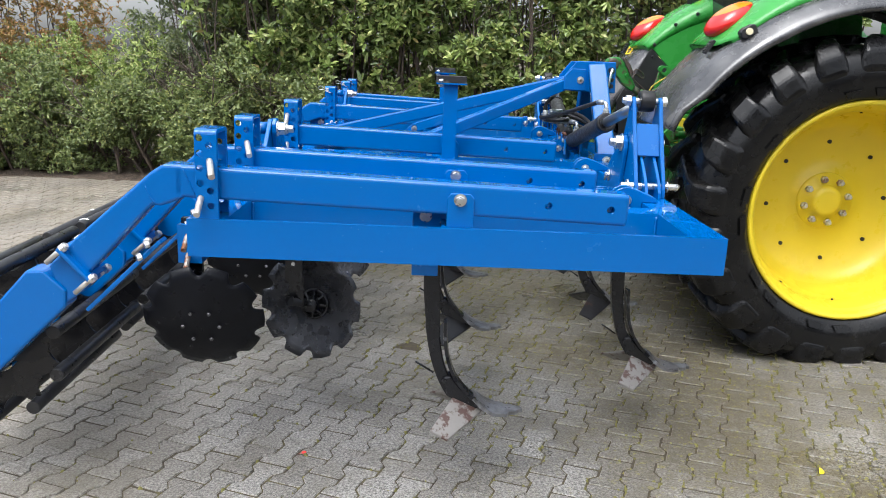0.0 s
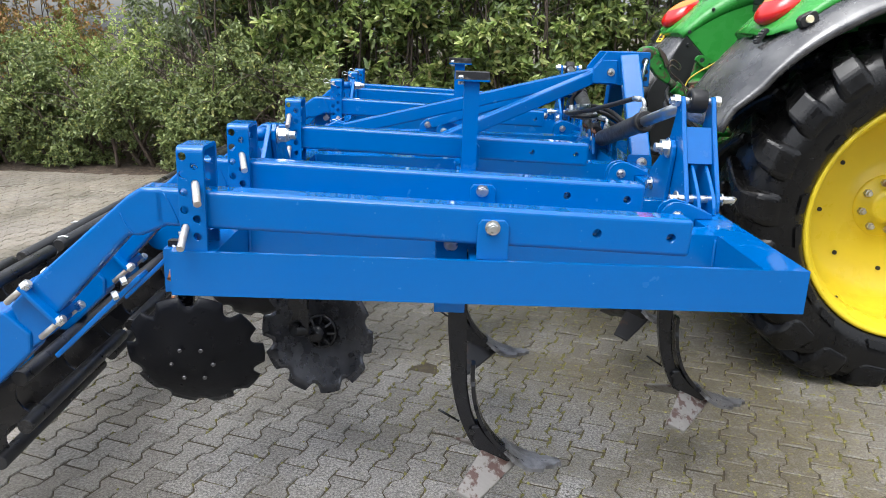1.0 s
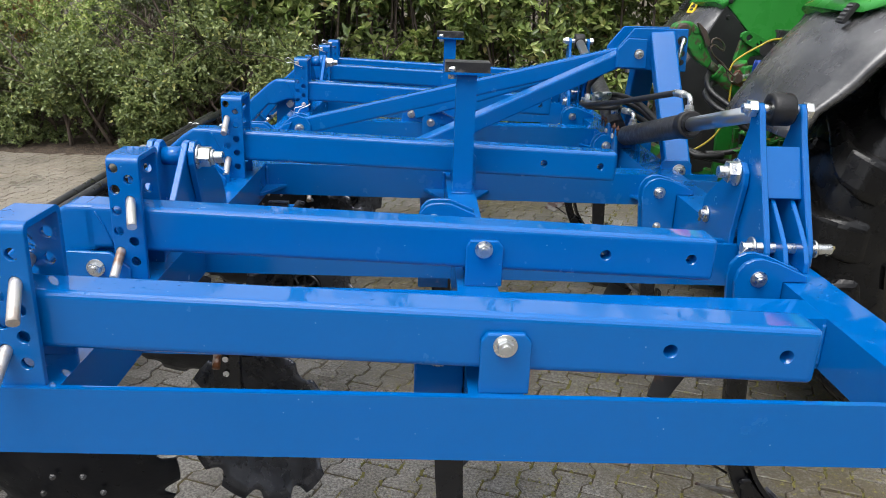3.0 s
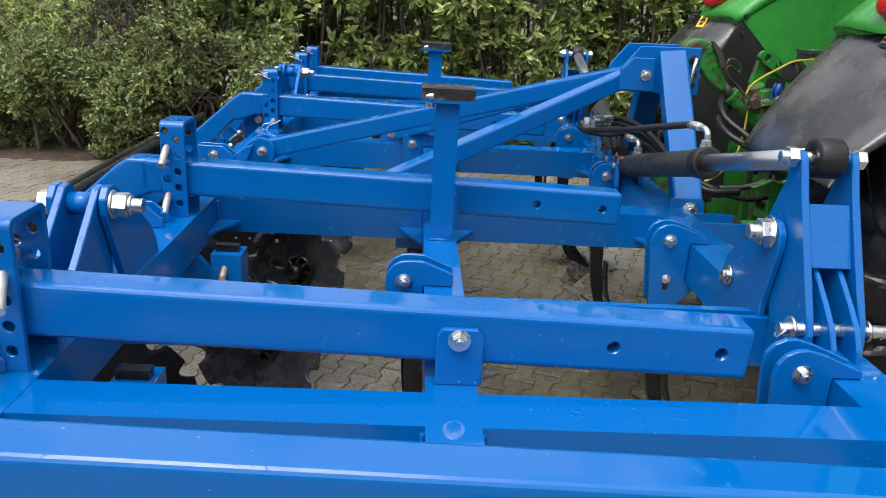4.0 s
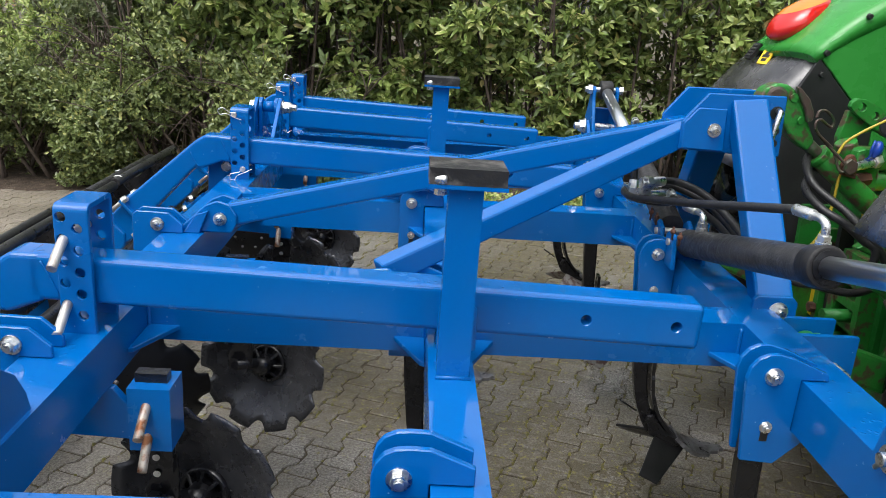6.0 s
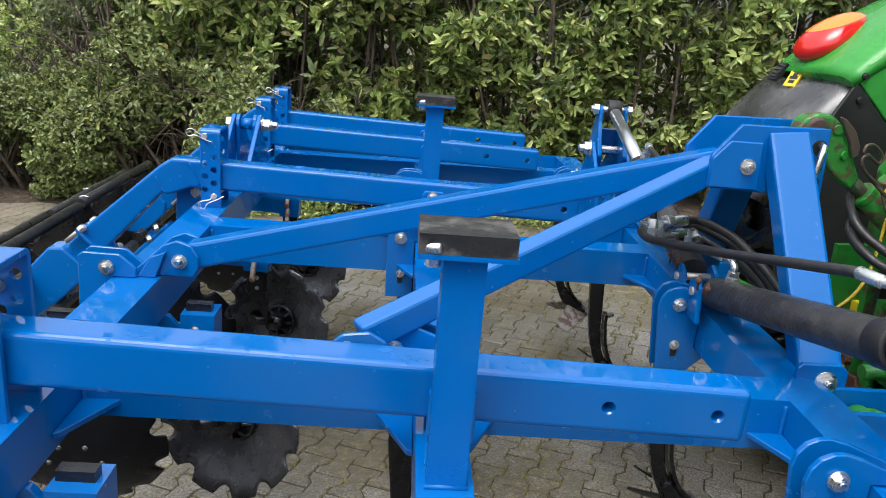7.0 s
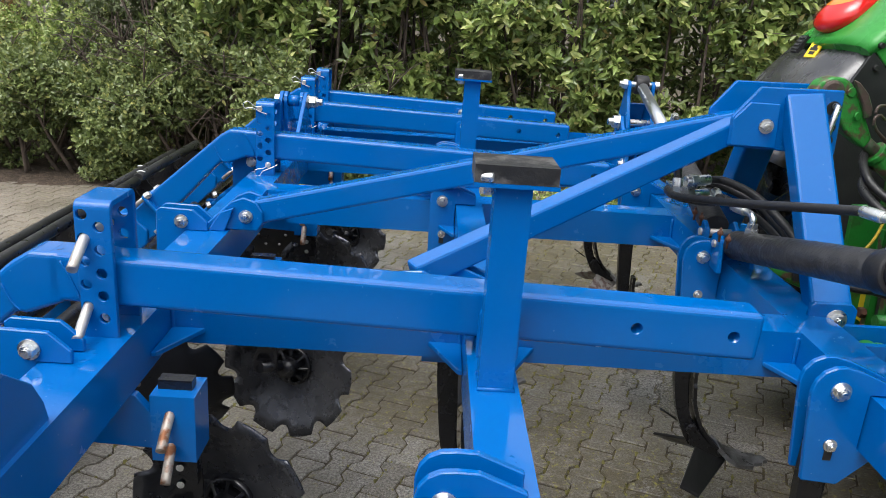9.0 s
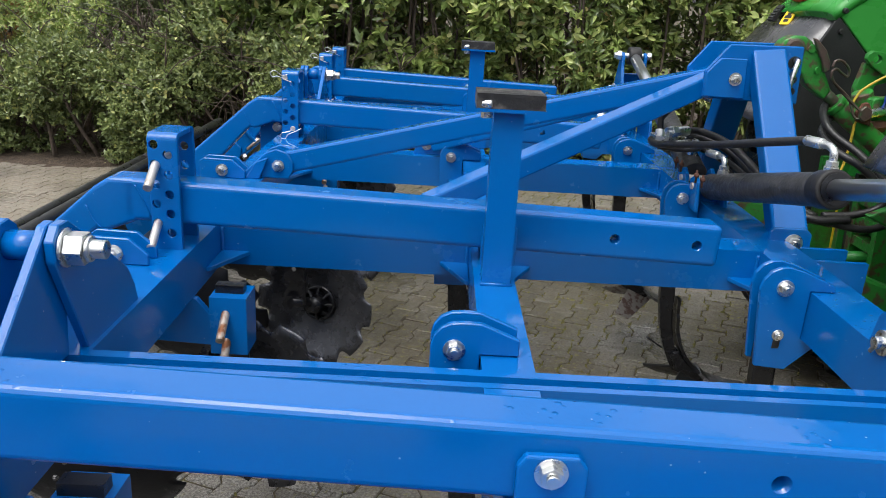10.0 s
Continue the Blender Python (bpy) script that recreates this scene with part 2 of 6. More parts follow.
def leaf_material(name, stops, rough=0.32):
    m, n, l, b = shader(name, stops[0][1], rough)
    g = n.new("ShaderNodeNewGeometry")
    col = ramp_of(n, l, g.outputs["Random Per Island"], stops)
    l.new(mix_of(n, l, grey_of(n, l, noise_of(n, l, 3.0, 3), 0.35, 0.7, 0, 0.45), col, tuple(c * 0.7 for c in stops[0][1])), b.inputs["Base Color"])
    b.inputs["Subsurface Weight"].default_value = 0.0
    tr = n.new("ShaderNodeBsdfTranslucent")
    l.new(mix_of(n, l, 0.25, col, (0.20, 0.26, 0.03)), tr.inputs["Color"])
    mixs = n.new("ShaderNodeMixShader")
    mixs.inputs[0].default_value = 0.30
    out = n["Material Output"]
    l.new(b.outputs[0], mixs.inputs[1])
    l.new(tr.outputs[0], mixs.inputs[2])
    l.new(mixs.outputs[0], out.inputs["Surface"])
    return m


LAUREL = leaf_material("old_laurel_leaf", [(0.0, (0.072, 0.112, 0.036)), (0.5, (0.189, 0.255, 0.081)), (0.9, (0.358, 0.423, 0.143)), (1.0, (0.416, 0.312, 0.130))], 0.22)
SHOOT = leaf_material("young_laurel_leaf", [(0.0, (0.171, 0.250, 0.068)), (0.5, (0.329, 0.421, 0.122)), (0.85, (0.500, 0.561, 0.195)), (1.0, (0.659, 0.659, 0.268))], 0.24)
PRIVET = leaf_material("privet_leaf", [(0.0, (0.104, 0.143, 0.052)), (0.5, (0.215, 0.273, 0.099)), (0.88, (0.364, 0.423, 0.163)), (1.0, (0.494, 0.481, 0.156))], 0.3)
WILLOW = leaf_material("narrow_grey_green_leaf", [(0.0, (0.102, 0.132, 0.066)), (0.5, (0.180, 0.216, 0.114)), (1.0, (0.300, 0.336, 0.180))], 0.35)
DRY = leaf_material("dry_leaf", [(0.0, (0.22, 0.20, 0.06)), (0.40, (0.38, 0.25, 0.085)), (0.75, (0.48, 0.25, 0.095)), (1.0, (0.38, 0.17, 0.065))], 0.5)
STEEL_TIP = worn("rubbed_grey_steel", (0.15, 0.15, 0.155), (0.07, 0.068, 0.068), 18, 0.35, 0.4, 0.3, 60, (0.45, 0.62))
# for the unseen wall added behind the camera
ADDED_GREY = worn("added_wall_grey", (0.130, 0.134, 0.138), (0.170, 0.168, 0.165), 0.8, 0.5, 0, 0.05)
BARK = worn("bark", (0.055, 0.042, 0.034), (0.13, 0.098, 0.075), 16, 0.85, 0, 0.6, 40)


# ---- mesh helpers ----
def bevelled(bm, verts, width, segs=2):
    if width > 0:
        vs = set(verts)
        edges = [e for e in bm.edges if e.verts[0] in vs and e.verts[1] in vs and (len(e.link_faces) < 2 or e.calc_face_angle(0) > 0.3)]
        bmesh.ops.bevel(bm, geom=edges, offset=width, segments=segs, affect="EDGES", profile=0.5, clamp_overlap=True)


def box(bm, x0, x1, y0, y1, z0, z1, bev=0.004, segs=2):
    vs = [bm.verts.new((x, y, z)) for x in (x0, x1) for y in (y0, y1) for z in (z0, z1)]
    for f in ((0, 1, 3, 2), (4, 6, 7, 5), (0, 4, 5, 1), (2, 3, 7, 6), (0, 2, 6, 4), (1, 5, 7, 3)):
        bm.faces.new([vs[k] for k in f])
    bevelled(bm, vs, bev, segs)
    return bm


def prism(bm, poly, axis, lo, hi, bev=0.002, segs=1):
    """A plate with the outline poly, drawn in the plane across the axis, from lo to hi."""
    def at(p, v):
        return {"x": (v, p[0], p[1]), "y": (p[0], v, p[1]), "z": (p[0], p[1], v)}[axis]
    a = [bm.verts.new(at(p, lo)) for p in poly]
    b = [bm.verts.new(at(p, hi)) for p in poly]
    bm.faces.new(a)
    bm.faces.new(b[::-1])
    for k in range(len(poly)):
        j = (k + 1) % len(poly)
        bm.faces.new((a[j], a[k], b[k], b[j]))
    bmesh.ops.recalc_face_normals(bm, faces=list({f for v in a + b for f in v.link_faces}))
    bevelled(bm, a + b, bev, segs)
    return bm


def basis(d, up=(0, 0, 1)):
    d = Vector(d).normalized()
    s = d.cross(Vector(up))
    if s.length < 1e-4:
        s = d.cross(Vector((0, 1, 0)))
    s.normalize()
    return d, s, s.cross(d)


def beam(bm, p, q, w, h, bev=0.007, up=(0, 0, 1), segs=2):
    """A rectangular bar from p to q, w wide and h high."""
    p, q = Vector(p), Vector(q)
    d, s, u = basis(q - p, up)
    vs = [bm.verts.new(o + s * (a * w / 2) + u * (b * h / 2)) for o in (p, q) for a, b in ((-1, -1), (1, -1), (1, 1), (-1, 1))]
    for f in ((0, 1, 2, 3), (7, 6, 5, 4), (0, 4, 5, 1), (1, 5, 6, 2), (2, 6, 7, 3), (3, 7, 4, 0)):
        bm.faces.new([vs[k] for k in f])
    bmesh.ops.recalc_face_normals(bm, faces=list({f for v in vs for f in v.link_faces}))
    bevelled(bm, vs, bev, segs)
    return bm


def rod(bm, p, q, r, n=16, r2=None, bev=0.0):
    """A round bar, or a cone's frustum."""
    p, q = Vector(p), Vector(q)
    d, s, u = basis(q - p)
    r2 = r if r2 is None else r2
    ring = [[bm.verts.new(o + (s * math.cos(k * math.tau / n) + u * math.sin(k * math.tau / n)) * rr) for k in range(n)] for o, rr in ((p, r), (q, r2))]
    a = bm.faces.new(ring[0][::-1])
    b = bm.faces.new(ring[1])
    for k in range(n):
        f = bm.faces.new((ring[0][k], ring[0][(k + 1) % n], ring[1][(k + 1) % n], ring[1][k]))
        f.smooth = n > 6
    if bev:
        bmesh.ops.bevel(bm, geom=list(a.edges) + list(b.edges), offset=bev, segments=2, affect="EDGES", profile=0.5, clamp_overlap=True)
    return bm


def glide(points, steps=8):
    """A smooth line through the points."""
    P = [Vector(p) for p in points]
    P = [P[0] * 2 - P[1]] + P + [P[-1] * 2 - P[-2]]
    out = []
    for k in range(1, len(P) - 2):
        for j in range(steps):
            t = j / steps
            a, b, c, d = P[k - 1:k + 3]
            out.append(0.5 * (2 * b + (c - a) * t + (2 * a - 5 * b + 4 * c - d) * t * t + (3 * b - a - 3 * c + d) * t ** 3))
    return out + [P[-2]]


def sweep(bm, pts, r, n=8):
    """A round hose or wire along the points; r may be a list."""
    pts = [Vector(p) for p in pts]
    rr = r if isinstance(r, (list, tuple)) else [r] * len(pts)
    rings, ref = [], None
    for k, p in enumerate(pts):
        d = (pts[min(k + 1, len(pts) - 1)] - pts[max(k - 1, 0)]).normalized()
        if ref is None:
            ref = basis(d)[1]
        s = (ref - d * ref.dot(d)).normalized()
        ref, u = s, d.cross(s)
        rings.append([bm.verts.new(p + (s * math.cos(j * math.tau / n) + u * math.sin(j * math.tau / n)) * rr[k]) for j in range(n)])
    for a, b in zip(rings, rings[1:]):
        for j in range(n):
            bm.faces.new((a[j], a[(j + 1) % n], b[(j + 1) % n], b[j])).smooth = True
    bm.faces.new(rings[0][::-1])
    bm.faces.new(rings[-1])
    return bm


def lathe(bm, profile, centre, axis="y", n=48, smooth=True, closed=False):
    """Turns (radius, along) pairs about an axis through the centre."""
    c = Vector(centre)
    rings = []
    for r, a in profile:
        ring = []
        for k in range(n):
            th = k * math.tau / n
            e, f = r * math.cos(th), r * math.sin(th)
            ring.append(bm.verts.new(c + Vector({"y": (e, a, f), "x": (a, e, f), "z": (e, f, a)}[axis])))
        rings.append(ring)
    pairs = list(zip(rings, rings[1:])) + ([(rings[-1], rings[0])] if closed else [])
    for a, b in pairs:
        for k in range(n):
            bm.faces.new((a[k], a[(k + 1) % n], b[(k + 1) % n], b[k])).smooth = smooth
    bmesh.ops.recalc_face_normals(bm, faces=list(bm.faces))
    return bm


def mesh_of(name, bm, material):
    me = bpy.data.meshes.new(name)
    bm.to_mesh(me)
    bm.free()
    me.materials.append(material)
    return me


def part(name, bm, material, parent, label="", m=None):
    """Links a bmesh, or a mesh that others share, as one part of a thing."""
    me = bm if isinstance(bm, bpy.types.Mesh) else mesh_of(name, bm, material)
    ob = new(name, me)
    ob.parent = parent
    if m is not None:
        ob.matrix_local = m
    if label:
        ob["label"] = label
    return ob


def B():
    return bmesh.new()


def thing(name, label, category, m=None, group=""):
    ob = new(name)
    ob.empty_display_size = 0.1
    if m is not None:
        ob.matrix_world = m
    return tagged(ob, label, category, group)


def bolt_mesh(r=0.013, washer=True):
    """A hexagon bolt's head on its washer, facing -y, its seat at y = 0."""
    bm = B()
    if washer:
        rod(bm, (0, 0, 0), (0, -0.003, 0), r * 1.4, 20)
    rod(bm, (0, -0.003, 0), (0, -0.003 - r * 0.75, 0), r, 6, None, 0.0015)
    rod(bm, (0, -0.003 - r * 0.75, 0), (0, -0.003 - r * 1.2, 0), r * 0.55, 12)
    return mesh_of("bolt", bm, ZINC)


BOLT, BOLT_SMALL, BOLT_BIG = bolt_mesh(0.0140), bolt_mesh(0.0095), bolt_mesh(0.0185)
TO_BACK, TO_FRONT = pose(0, 0, 0, 0, 0, 180), pose(0, 0, 0, 0, 0, 90)


def put_bolt(parent, at, mesh=BOLT, turn=None, name="bolt"):
    return part(name, mesh, None, parent, "", pose(*at) @ (turn or Matrix()) @ pose(0, 0, 0, 0, (at[0] * 977 + at[1] * 661) % 60, 0))


# ---- the cultivator: a folding stubble cultivator with two wings, in its own level axes ----
MID = 4.49                      # its middle, across the working width
Z0, Z1 = 0.815, 0.930           # frame beams
REAR, CENTRE_ROW, FRONT = (-0.593, -0.478), (0.172, 0.262), (0.935, 1.050)


def other(y):
    return 2 * MID - y


cultivator = thing("cultivator", "blue folding field cultivator with tines, notched discs and bar roller", "cultivator", HANG)


def frame_section(y0, y1):
    for x0, x1 in (REAR, CENTRE_ROW, FRONT):
        part("cross_beam", box(B(), x0, x1, y0, y1, Z0, Z1, 0.011, 4), BLUE, cultivator)


def side_plate(y0, y1, x0=REAR[0], x1=FRONT[1]):
    part("side_plate", box(B(), x0, x1, y0, y1, Z0 - 0.001, Z1 + 0.001, 0.003, 2), BLUE, cultivator)


frame_section(2.311, 3.131)
frame_section(3.193, other(3.193))
frame_section(other(3.131), other(2.311))
for a, b in ((2.297, 2.310), (3.132, 3.148), (3.170, 3.192)):
    side_plate(a, b)
    side_plate(other(b), other(a))


def long_beam(y0, y1, gussets=True):
    """A beam between the cross beams, with its small corner gussets and weld seams."""
    part("long_beam", box(B(), REAR[1] - 0.014, CENTRE_ROW[0] + 0.014, y0, y1, Z0 + 0.001, Z1 - 0.0008, 0.011, 4), BLUE, cultivator)
    part("long_beam", box(B(), CENTRE_ROW[1] - 0.014, FRONT[0] + 0.014, y0, y1, Z0 + 0.001, Z1 - 0.0008, 0.011, 4), BLUE, cultivator)
    for x, d in ((REAR[1], 1), (CENTRE_ROW[0], -1), (CENTRE_ROW[1], 1), (FRONT[0], -1)):
        for y, e in ((y0, -1), (y1, 1)):
            if gussets:
                tri = [(x + d * 0.001, y), (x + d * 0.075, y), (x + d * 0.068, y + e * 0.012), (x + d * 0.012, y + e * 0.130), (x + d * 0.001, y + e * 0.135)]
                part("gusset", prism(B(), tri, "z", 0.842, 0.854, 0.0015), BLUE, cultivator)
            weld = glide([(x + d * 0.003, y, Z0 + 0.01), (x + d * 0.004, y + e * 0.001, (Z0 + Z1) / 2), (x + d * 0.003, y, Z1 - 0.012)], 6)
            part("weld_seam", sweep(B(), weld, 0.0055, 6), BLUE, cultivator)


for a, b, g in ((2.652, 2.758, False), (3.945, 4.050, True)):
    long_beam(a, b, g)
    long_beam(other(b), other(a), g)


# roller arms, each on its pivot and through its perforated post
def arm_axis(x):
    return 1.0390 + (x + 0.66) * (0.9985 - 1.0390) / 1.405


POST_HOLES = [(-0.551 + 0.030 * (k % 2), 1.173 - 0.0226 * k) for k in range(10)]
ARM_W = 0.080                  # width of the roller arms' tube


def drilled(name, bm_me, cuts):
    """Real holes: the plate with round cutters taken out of it."""
    bm = B()
    for p, q, r in cuts:
        rod(bm, p, q, r, 14)
    bmesh.ops.recalc_face_normals(bm, faces=list(bm.faces))
    ob = new("cutter_source", bm_me)
    cut = new("cutter_tool", mesh_of("cutter_tool", bm, INK))
    mod = ob.modifiers.new("holes", "BOOLEAN")
    mod.object, mod.solver = cut, "EXACT"
    bpy.context.view_layer.update()
    ev = ob.evaluated_get(bpy.context.evaluated_depsgraph_get())
    out = bpy.data.meshes.new_from_object(ev)
    out.name = name
    bpy.data.objects.remove(ob)
    bpy.data.objects.remove(cut)
    return out


def post_mesh():
    """A plate bent to an upside-down U over its arm, 0 at the arm's near face, with two rows of holes through both cheeks."""
    near, far, top, r = -0.022, ARM_W + 0.021, 1.199, 0.016
    out = [(near, Z1 - 0.001)] + [(near + r - r * math.cos(radians(q)), top - r + r * math.sin(radians(q))) for q in (0, 22, 45, 68, 90)]
    out += [(far - r + r * math.sin(radians(q)), top - r + r * math.cos(radians(q))) for q in (0, 22, 45, 68, 90)] + [(far, Z1 - 0.001)]
    out += [(far - 0.012, Z1 - 0.001), (far - 0.012, top - 0.016), (far - 0.016, top - 0.012), (near + 0.016, top - 0.012), (near + 0.012, top - 0.016), (near + 0.012, Z1 - 0.001)]
    bm = prism(B(), out, "x", -0.565, -0.498, 0.002, 2)
    return drilled("post", mesh_of("post", bm, BLUE), [((x, -0.04, z), (x, 0.14, z), 0.0108) for x, z in POST_HOLES])


def arm_mesh():
    """The straight box of a roller arm, drilled twice near its free end."""
    bm = B()
    beam(bm, (-0.64, ARM_W / 2, arm_axis(-0.64)), (0.745, ARM_W / 2, arm_axis(0.745)), ARM_W, 0.099, 0.012, segs=4)
    me = drilled("arm_bar", mesh_of("arm_bar", bm, BLUE), [((x, -0.05, arm_axis(x)), (x, 0.15, arm_axis(x)), 0.0125) for x in (0.498, 0.690)])
    return me


def knee_mesh():
    """The part of the arm that drops behind the frame, with its welded knee."""
    bm = B()
    top = [(-0.605, arm_axis(-0.605) + 0.0495), (-0.668, 1.087), (-0.705, 1.063), (-1.005, 0.795), (-0.930, 0.716), (-0.722, 0.944), (-0.702, 0.962), (-0.680, 0.958), (-0.605, arm_axis(-0.605) - 0.0495)]
    prism(bm, top, "y", 0.0, ARM_W, 0.010, 3)
    return mesh_of("knee", bm, BLUE)


def knee_seam_mesh(line):
    return mesh_of("weld_seam", sweep(B(), glide(line, 5), 0.0018, 6), BLUE)


def lug_mesh():
    bm = B()
    out = [(0.188, Z1), (0.188, 1.022), (0.198, 1.036), (0.258, 1.036), (0.270, 1.022), (0.270, Z1)]
    prism(bm, out, "y", -0.015, -0.002, 0.003, 2)
    return mesh_of("pivot_lug", bm, BLUE)


POST_ME, ARM_ME, KNEE_ME, LUG_ME = post_mesh(), arm_mesh(), knee_mesh(), lug_mesh()
KNEE_SEAMS = [knee_seam_mesh([(-0.607, -0.001, 1.074), (-0.590, -0.0015, 1.040), (-0.574, -0.001, 0.999)]), knee_seam_mesh([(-0.722, -0.001, 1.020), (-0.707, -0.0015, 0.985), (-0.690, -0.001, 0.966)])]


def pin_mesh(length=0.128):
    """A straight locking pin along y, standing out from its plate."""
    bm = B()
    sweep(bm, [(0, length, 0), (0, 0.02, 0)] + glide([(0, 0.004, 0), (0.0005, -0.006, -0.002), (0.002, -0.036, -0.019), (0.004, -0.068, -0.038)], 3), 0.0098, 14)
    return mesh_of("pin", bm, PIN)


PIN_ME = pin_mesh()
PIN_RUSTY_ME = pin_mesh()
PIN_RUSTY_ME.materials[0] = PIN_RUSTY


def clip_mesh():
    """A spring clip of thin wire."""
    pts = glide([(0.0, 0, 0.012), (-0.02, 0, 0.006), (-0.034, 0, 0.012), (-0.052, 0, 0.02), (-0.066, 0, 0.008), (-0.056, 0, -0.006), (-0.036, 0, 0.0), (0.0, 0, -0.010), (0.022, 0, -0.014)], 5)
    return mesh_of("spring_clip", sweep(B(), pts, 0.0018, 6), ZINC)


CLIP_ME = clip_mesh()


def roller_arm(y, near_side=True):
    move = pose(0, y, 0)
    arm = part("roller_arm", ARM_ME, None, cultivator, "", move)
    part("knee", KNEE_ME, None, arm)
    for seam in KNEE_SEAMS:
        part("weld_seam", seam, None, arm)
    part("pivot_lug", LUG_ME, None, cultivator, "", move)
    part("pivot_lug", LUG_ME, None, cultivator, "", move @ pose(0, ARM_W + 0.018, 0))
    put_bolt(arm, (0.227, -0.016, 1.0165))
    put_bolt(arm, (0.227, ARM_W + 0.0165, 1.0165), BOLT, TO_BACK, "nut")
    post = part("perforated_post", POST_ME, None, cultivator, "", move)
    if near_side:
        if abs(y - MID) < 1.0:
            part("locking_pin", PIN_ME, None, post, "", pose(-0.548, -0.020, 1.1278))
        else:
            part("locking_pin", PIN_ME, None, post, "", pose(-0.521, -0.020, 1.1052, 0, 0, 16))
        part("locking_pin", PIN_ME, None, post, "", pose(-0.551, -0.020, 0.9922, 0, 8, 6))
        part("spring_clip", CLIP_ME, None, post, "", pose(-0.545, 0.112, 1.126, 20, 15, 80))
    else:
        for x, z, r in ((-0.551, 1.173, 8), (-0.521, 0.970, -40)):
            part("locking_pin", PIN_ME, None, post, "", pose(x, 0.100, z) @ TO_BACK)
            part("spring_clip", CLIP_ME, None, post, "", pose(x + 0.01, -0.032, z, 0, r, 10))
    # clamp and lower piece that carries the roller
    clamp = part("clamp_plate", beam(B(), (-0.990, ARM_W / 2, 0.820), (-0.900, ARM_W / 2, 0.722), 0.138, 0.012, 0.003, up=(1, 0, 1)), BLUE, arm)
    lower = B()
    prism(lower, [(-1.049, 0.743), (-1.101, 0.741), (-1.192, 0.642), (-1.50, 0.345), (-1.44, 0.190), (-1.216, 0.404), (-0.988, 0.626), (-0.983, 0.682)], "y", -0.004, ARM_W + 0.004, 0.008, 2)
    prism(lower, [(-1.034, 0.756), (-0.985, 0.806), (-0.900, 0.712), (-0.930, 0.680), (-0.995, 0.632)], "y", 0.006, ARM_W - 0.006, 0.006, 2)
    part("lower_arm", lower, BLUE, arm)
    plate = B()
    beam(plate, (-0.930, ARM_W / 2, 0.612), (-0.690, ARM_W / 2, 0.845), 0.060, 0.014, 0.003, up=(-1, 0, 1))
    part("clamp_rail", plate, BLUE, arm)
    for x, z in ((-0.985, 0.812), (-0.905, 0.718)):
        for yy in (-0.015, ARM_W + 0.015):
            rods = B()
            rod(rods, (x + 0.022, yy, z + 0.019), (x - 0.045, yy, z - 0.040), 0.0085, 10)
            part("clamp_bolt", rods, PIN, arm)
            nut = B()
            rod(nut, (x + 0.018, yy, z + 0.016), (x + 0.004, yy, z + 0.004), 0.0145, 6, None, 0.001)
            part("nut", nut, ZINC, arm)
    for x, z in ((-0.745, 0.800), (-0.720, 0.842)):
        nut = B()
        rod(nut, (x, 0.0, z), (x - 0.012, -0.008, z - 0.004), 0.0125, 6, None, 0.001)
        part("nut", nut, ZINC, arm)


for y in (2.328, 2.800, 3.733):
    roller_arm(y)
for y in (3.733, 2.800, 2.328):
    roller_arm(other(y) - ARM_W, False)


# rests for the folded wings: posts with rubber blocks
def wing_rest(y):
    rest = part("wing_rest", box(B(), 0.187, 0.249, y, y + 0.06, Z1 + 0.001, 1.306, 0.007, 3), BLUE, cultivator)
    part("foot_weld", sweep(B(), [(0.185, y - 0.002, Z1 + 0.003), (0.251, y - 0.002, Z1 + 0.003), (0.251, y + 0.062, Z1 + 0.003), (0.185, y + 0.062, Z1 + 0.003)], 0.004, 6), BLUE, rest)
    part("top_plate", box(B(), 0.150, 0.290, y - 0.021, y + 0.081, 1.305, 1.3122, 0.002), BLUE, rest)
    pad = part("rubber_block", box(B(), 0.150, 0.287, y - 0.020, y + 0.080, 1.3125, 1.342, 0.005, 3), WORN_RUBBER, rest)
    for x in (0.172,):
        b = B()
        rod(b, (x - 0.012, y - 0.012, 1.3205), (x + 0.010, y - 0.0185, 1.3215), 0.009, 14, None, 0.004)
        rod(b, (x, y - 0.006, 1.3045), (x, y - 0.006, 1.292), 0.012, 6)
        part("bolt", b, ZINC, rest)


wing_rest(3.590)
wing_rest(other(3.590) - 0.06)


# tines
def holder_mesh(kind):
    if kind == "row":
        out = [(0.085, 0.742), (0.083, 0.945), (0.088, 0.964), (0.100, 0.980), (0.118, 0.989), (0.140, 0.991), (0.170, 0.990), (0.238, 0.962), (0.238, Z1 + 0.002), (0.170, Z1 + 0.002), (0.170, 0.742)]
    else:
        out = [(0.838, 0.742), (0.819, 0.930), (0.824, 0.956), (0.838, 0.975), (0.858, 0.985), (0.878, 0.987), (0.912, 0.978), (0.986, 0.948), (0.990, Z1 + 0.002), (0.933, Z1 + 0.002), (0.933, 0.815), (0.968, 0.812), (0.968, 0.795), (0.910, 0.736)]
    bm = B()
    prism(bm, out, "y", -0.006, 0.006, 0.002)
    return mesh_of("holder_cheek", bm, BLUE)


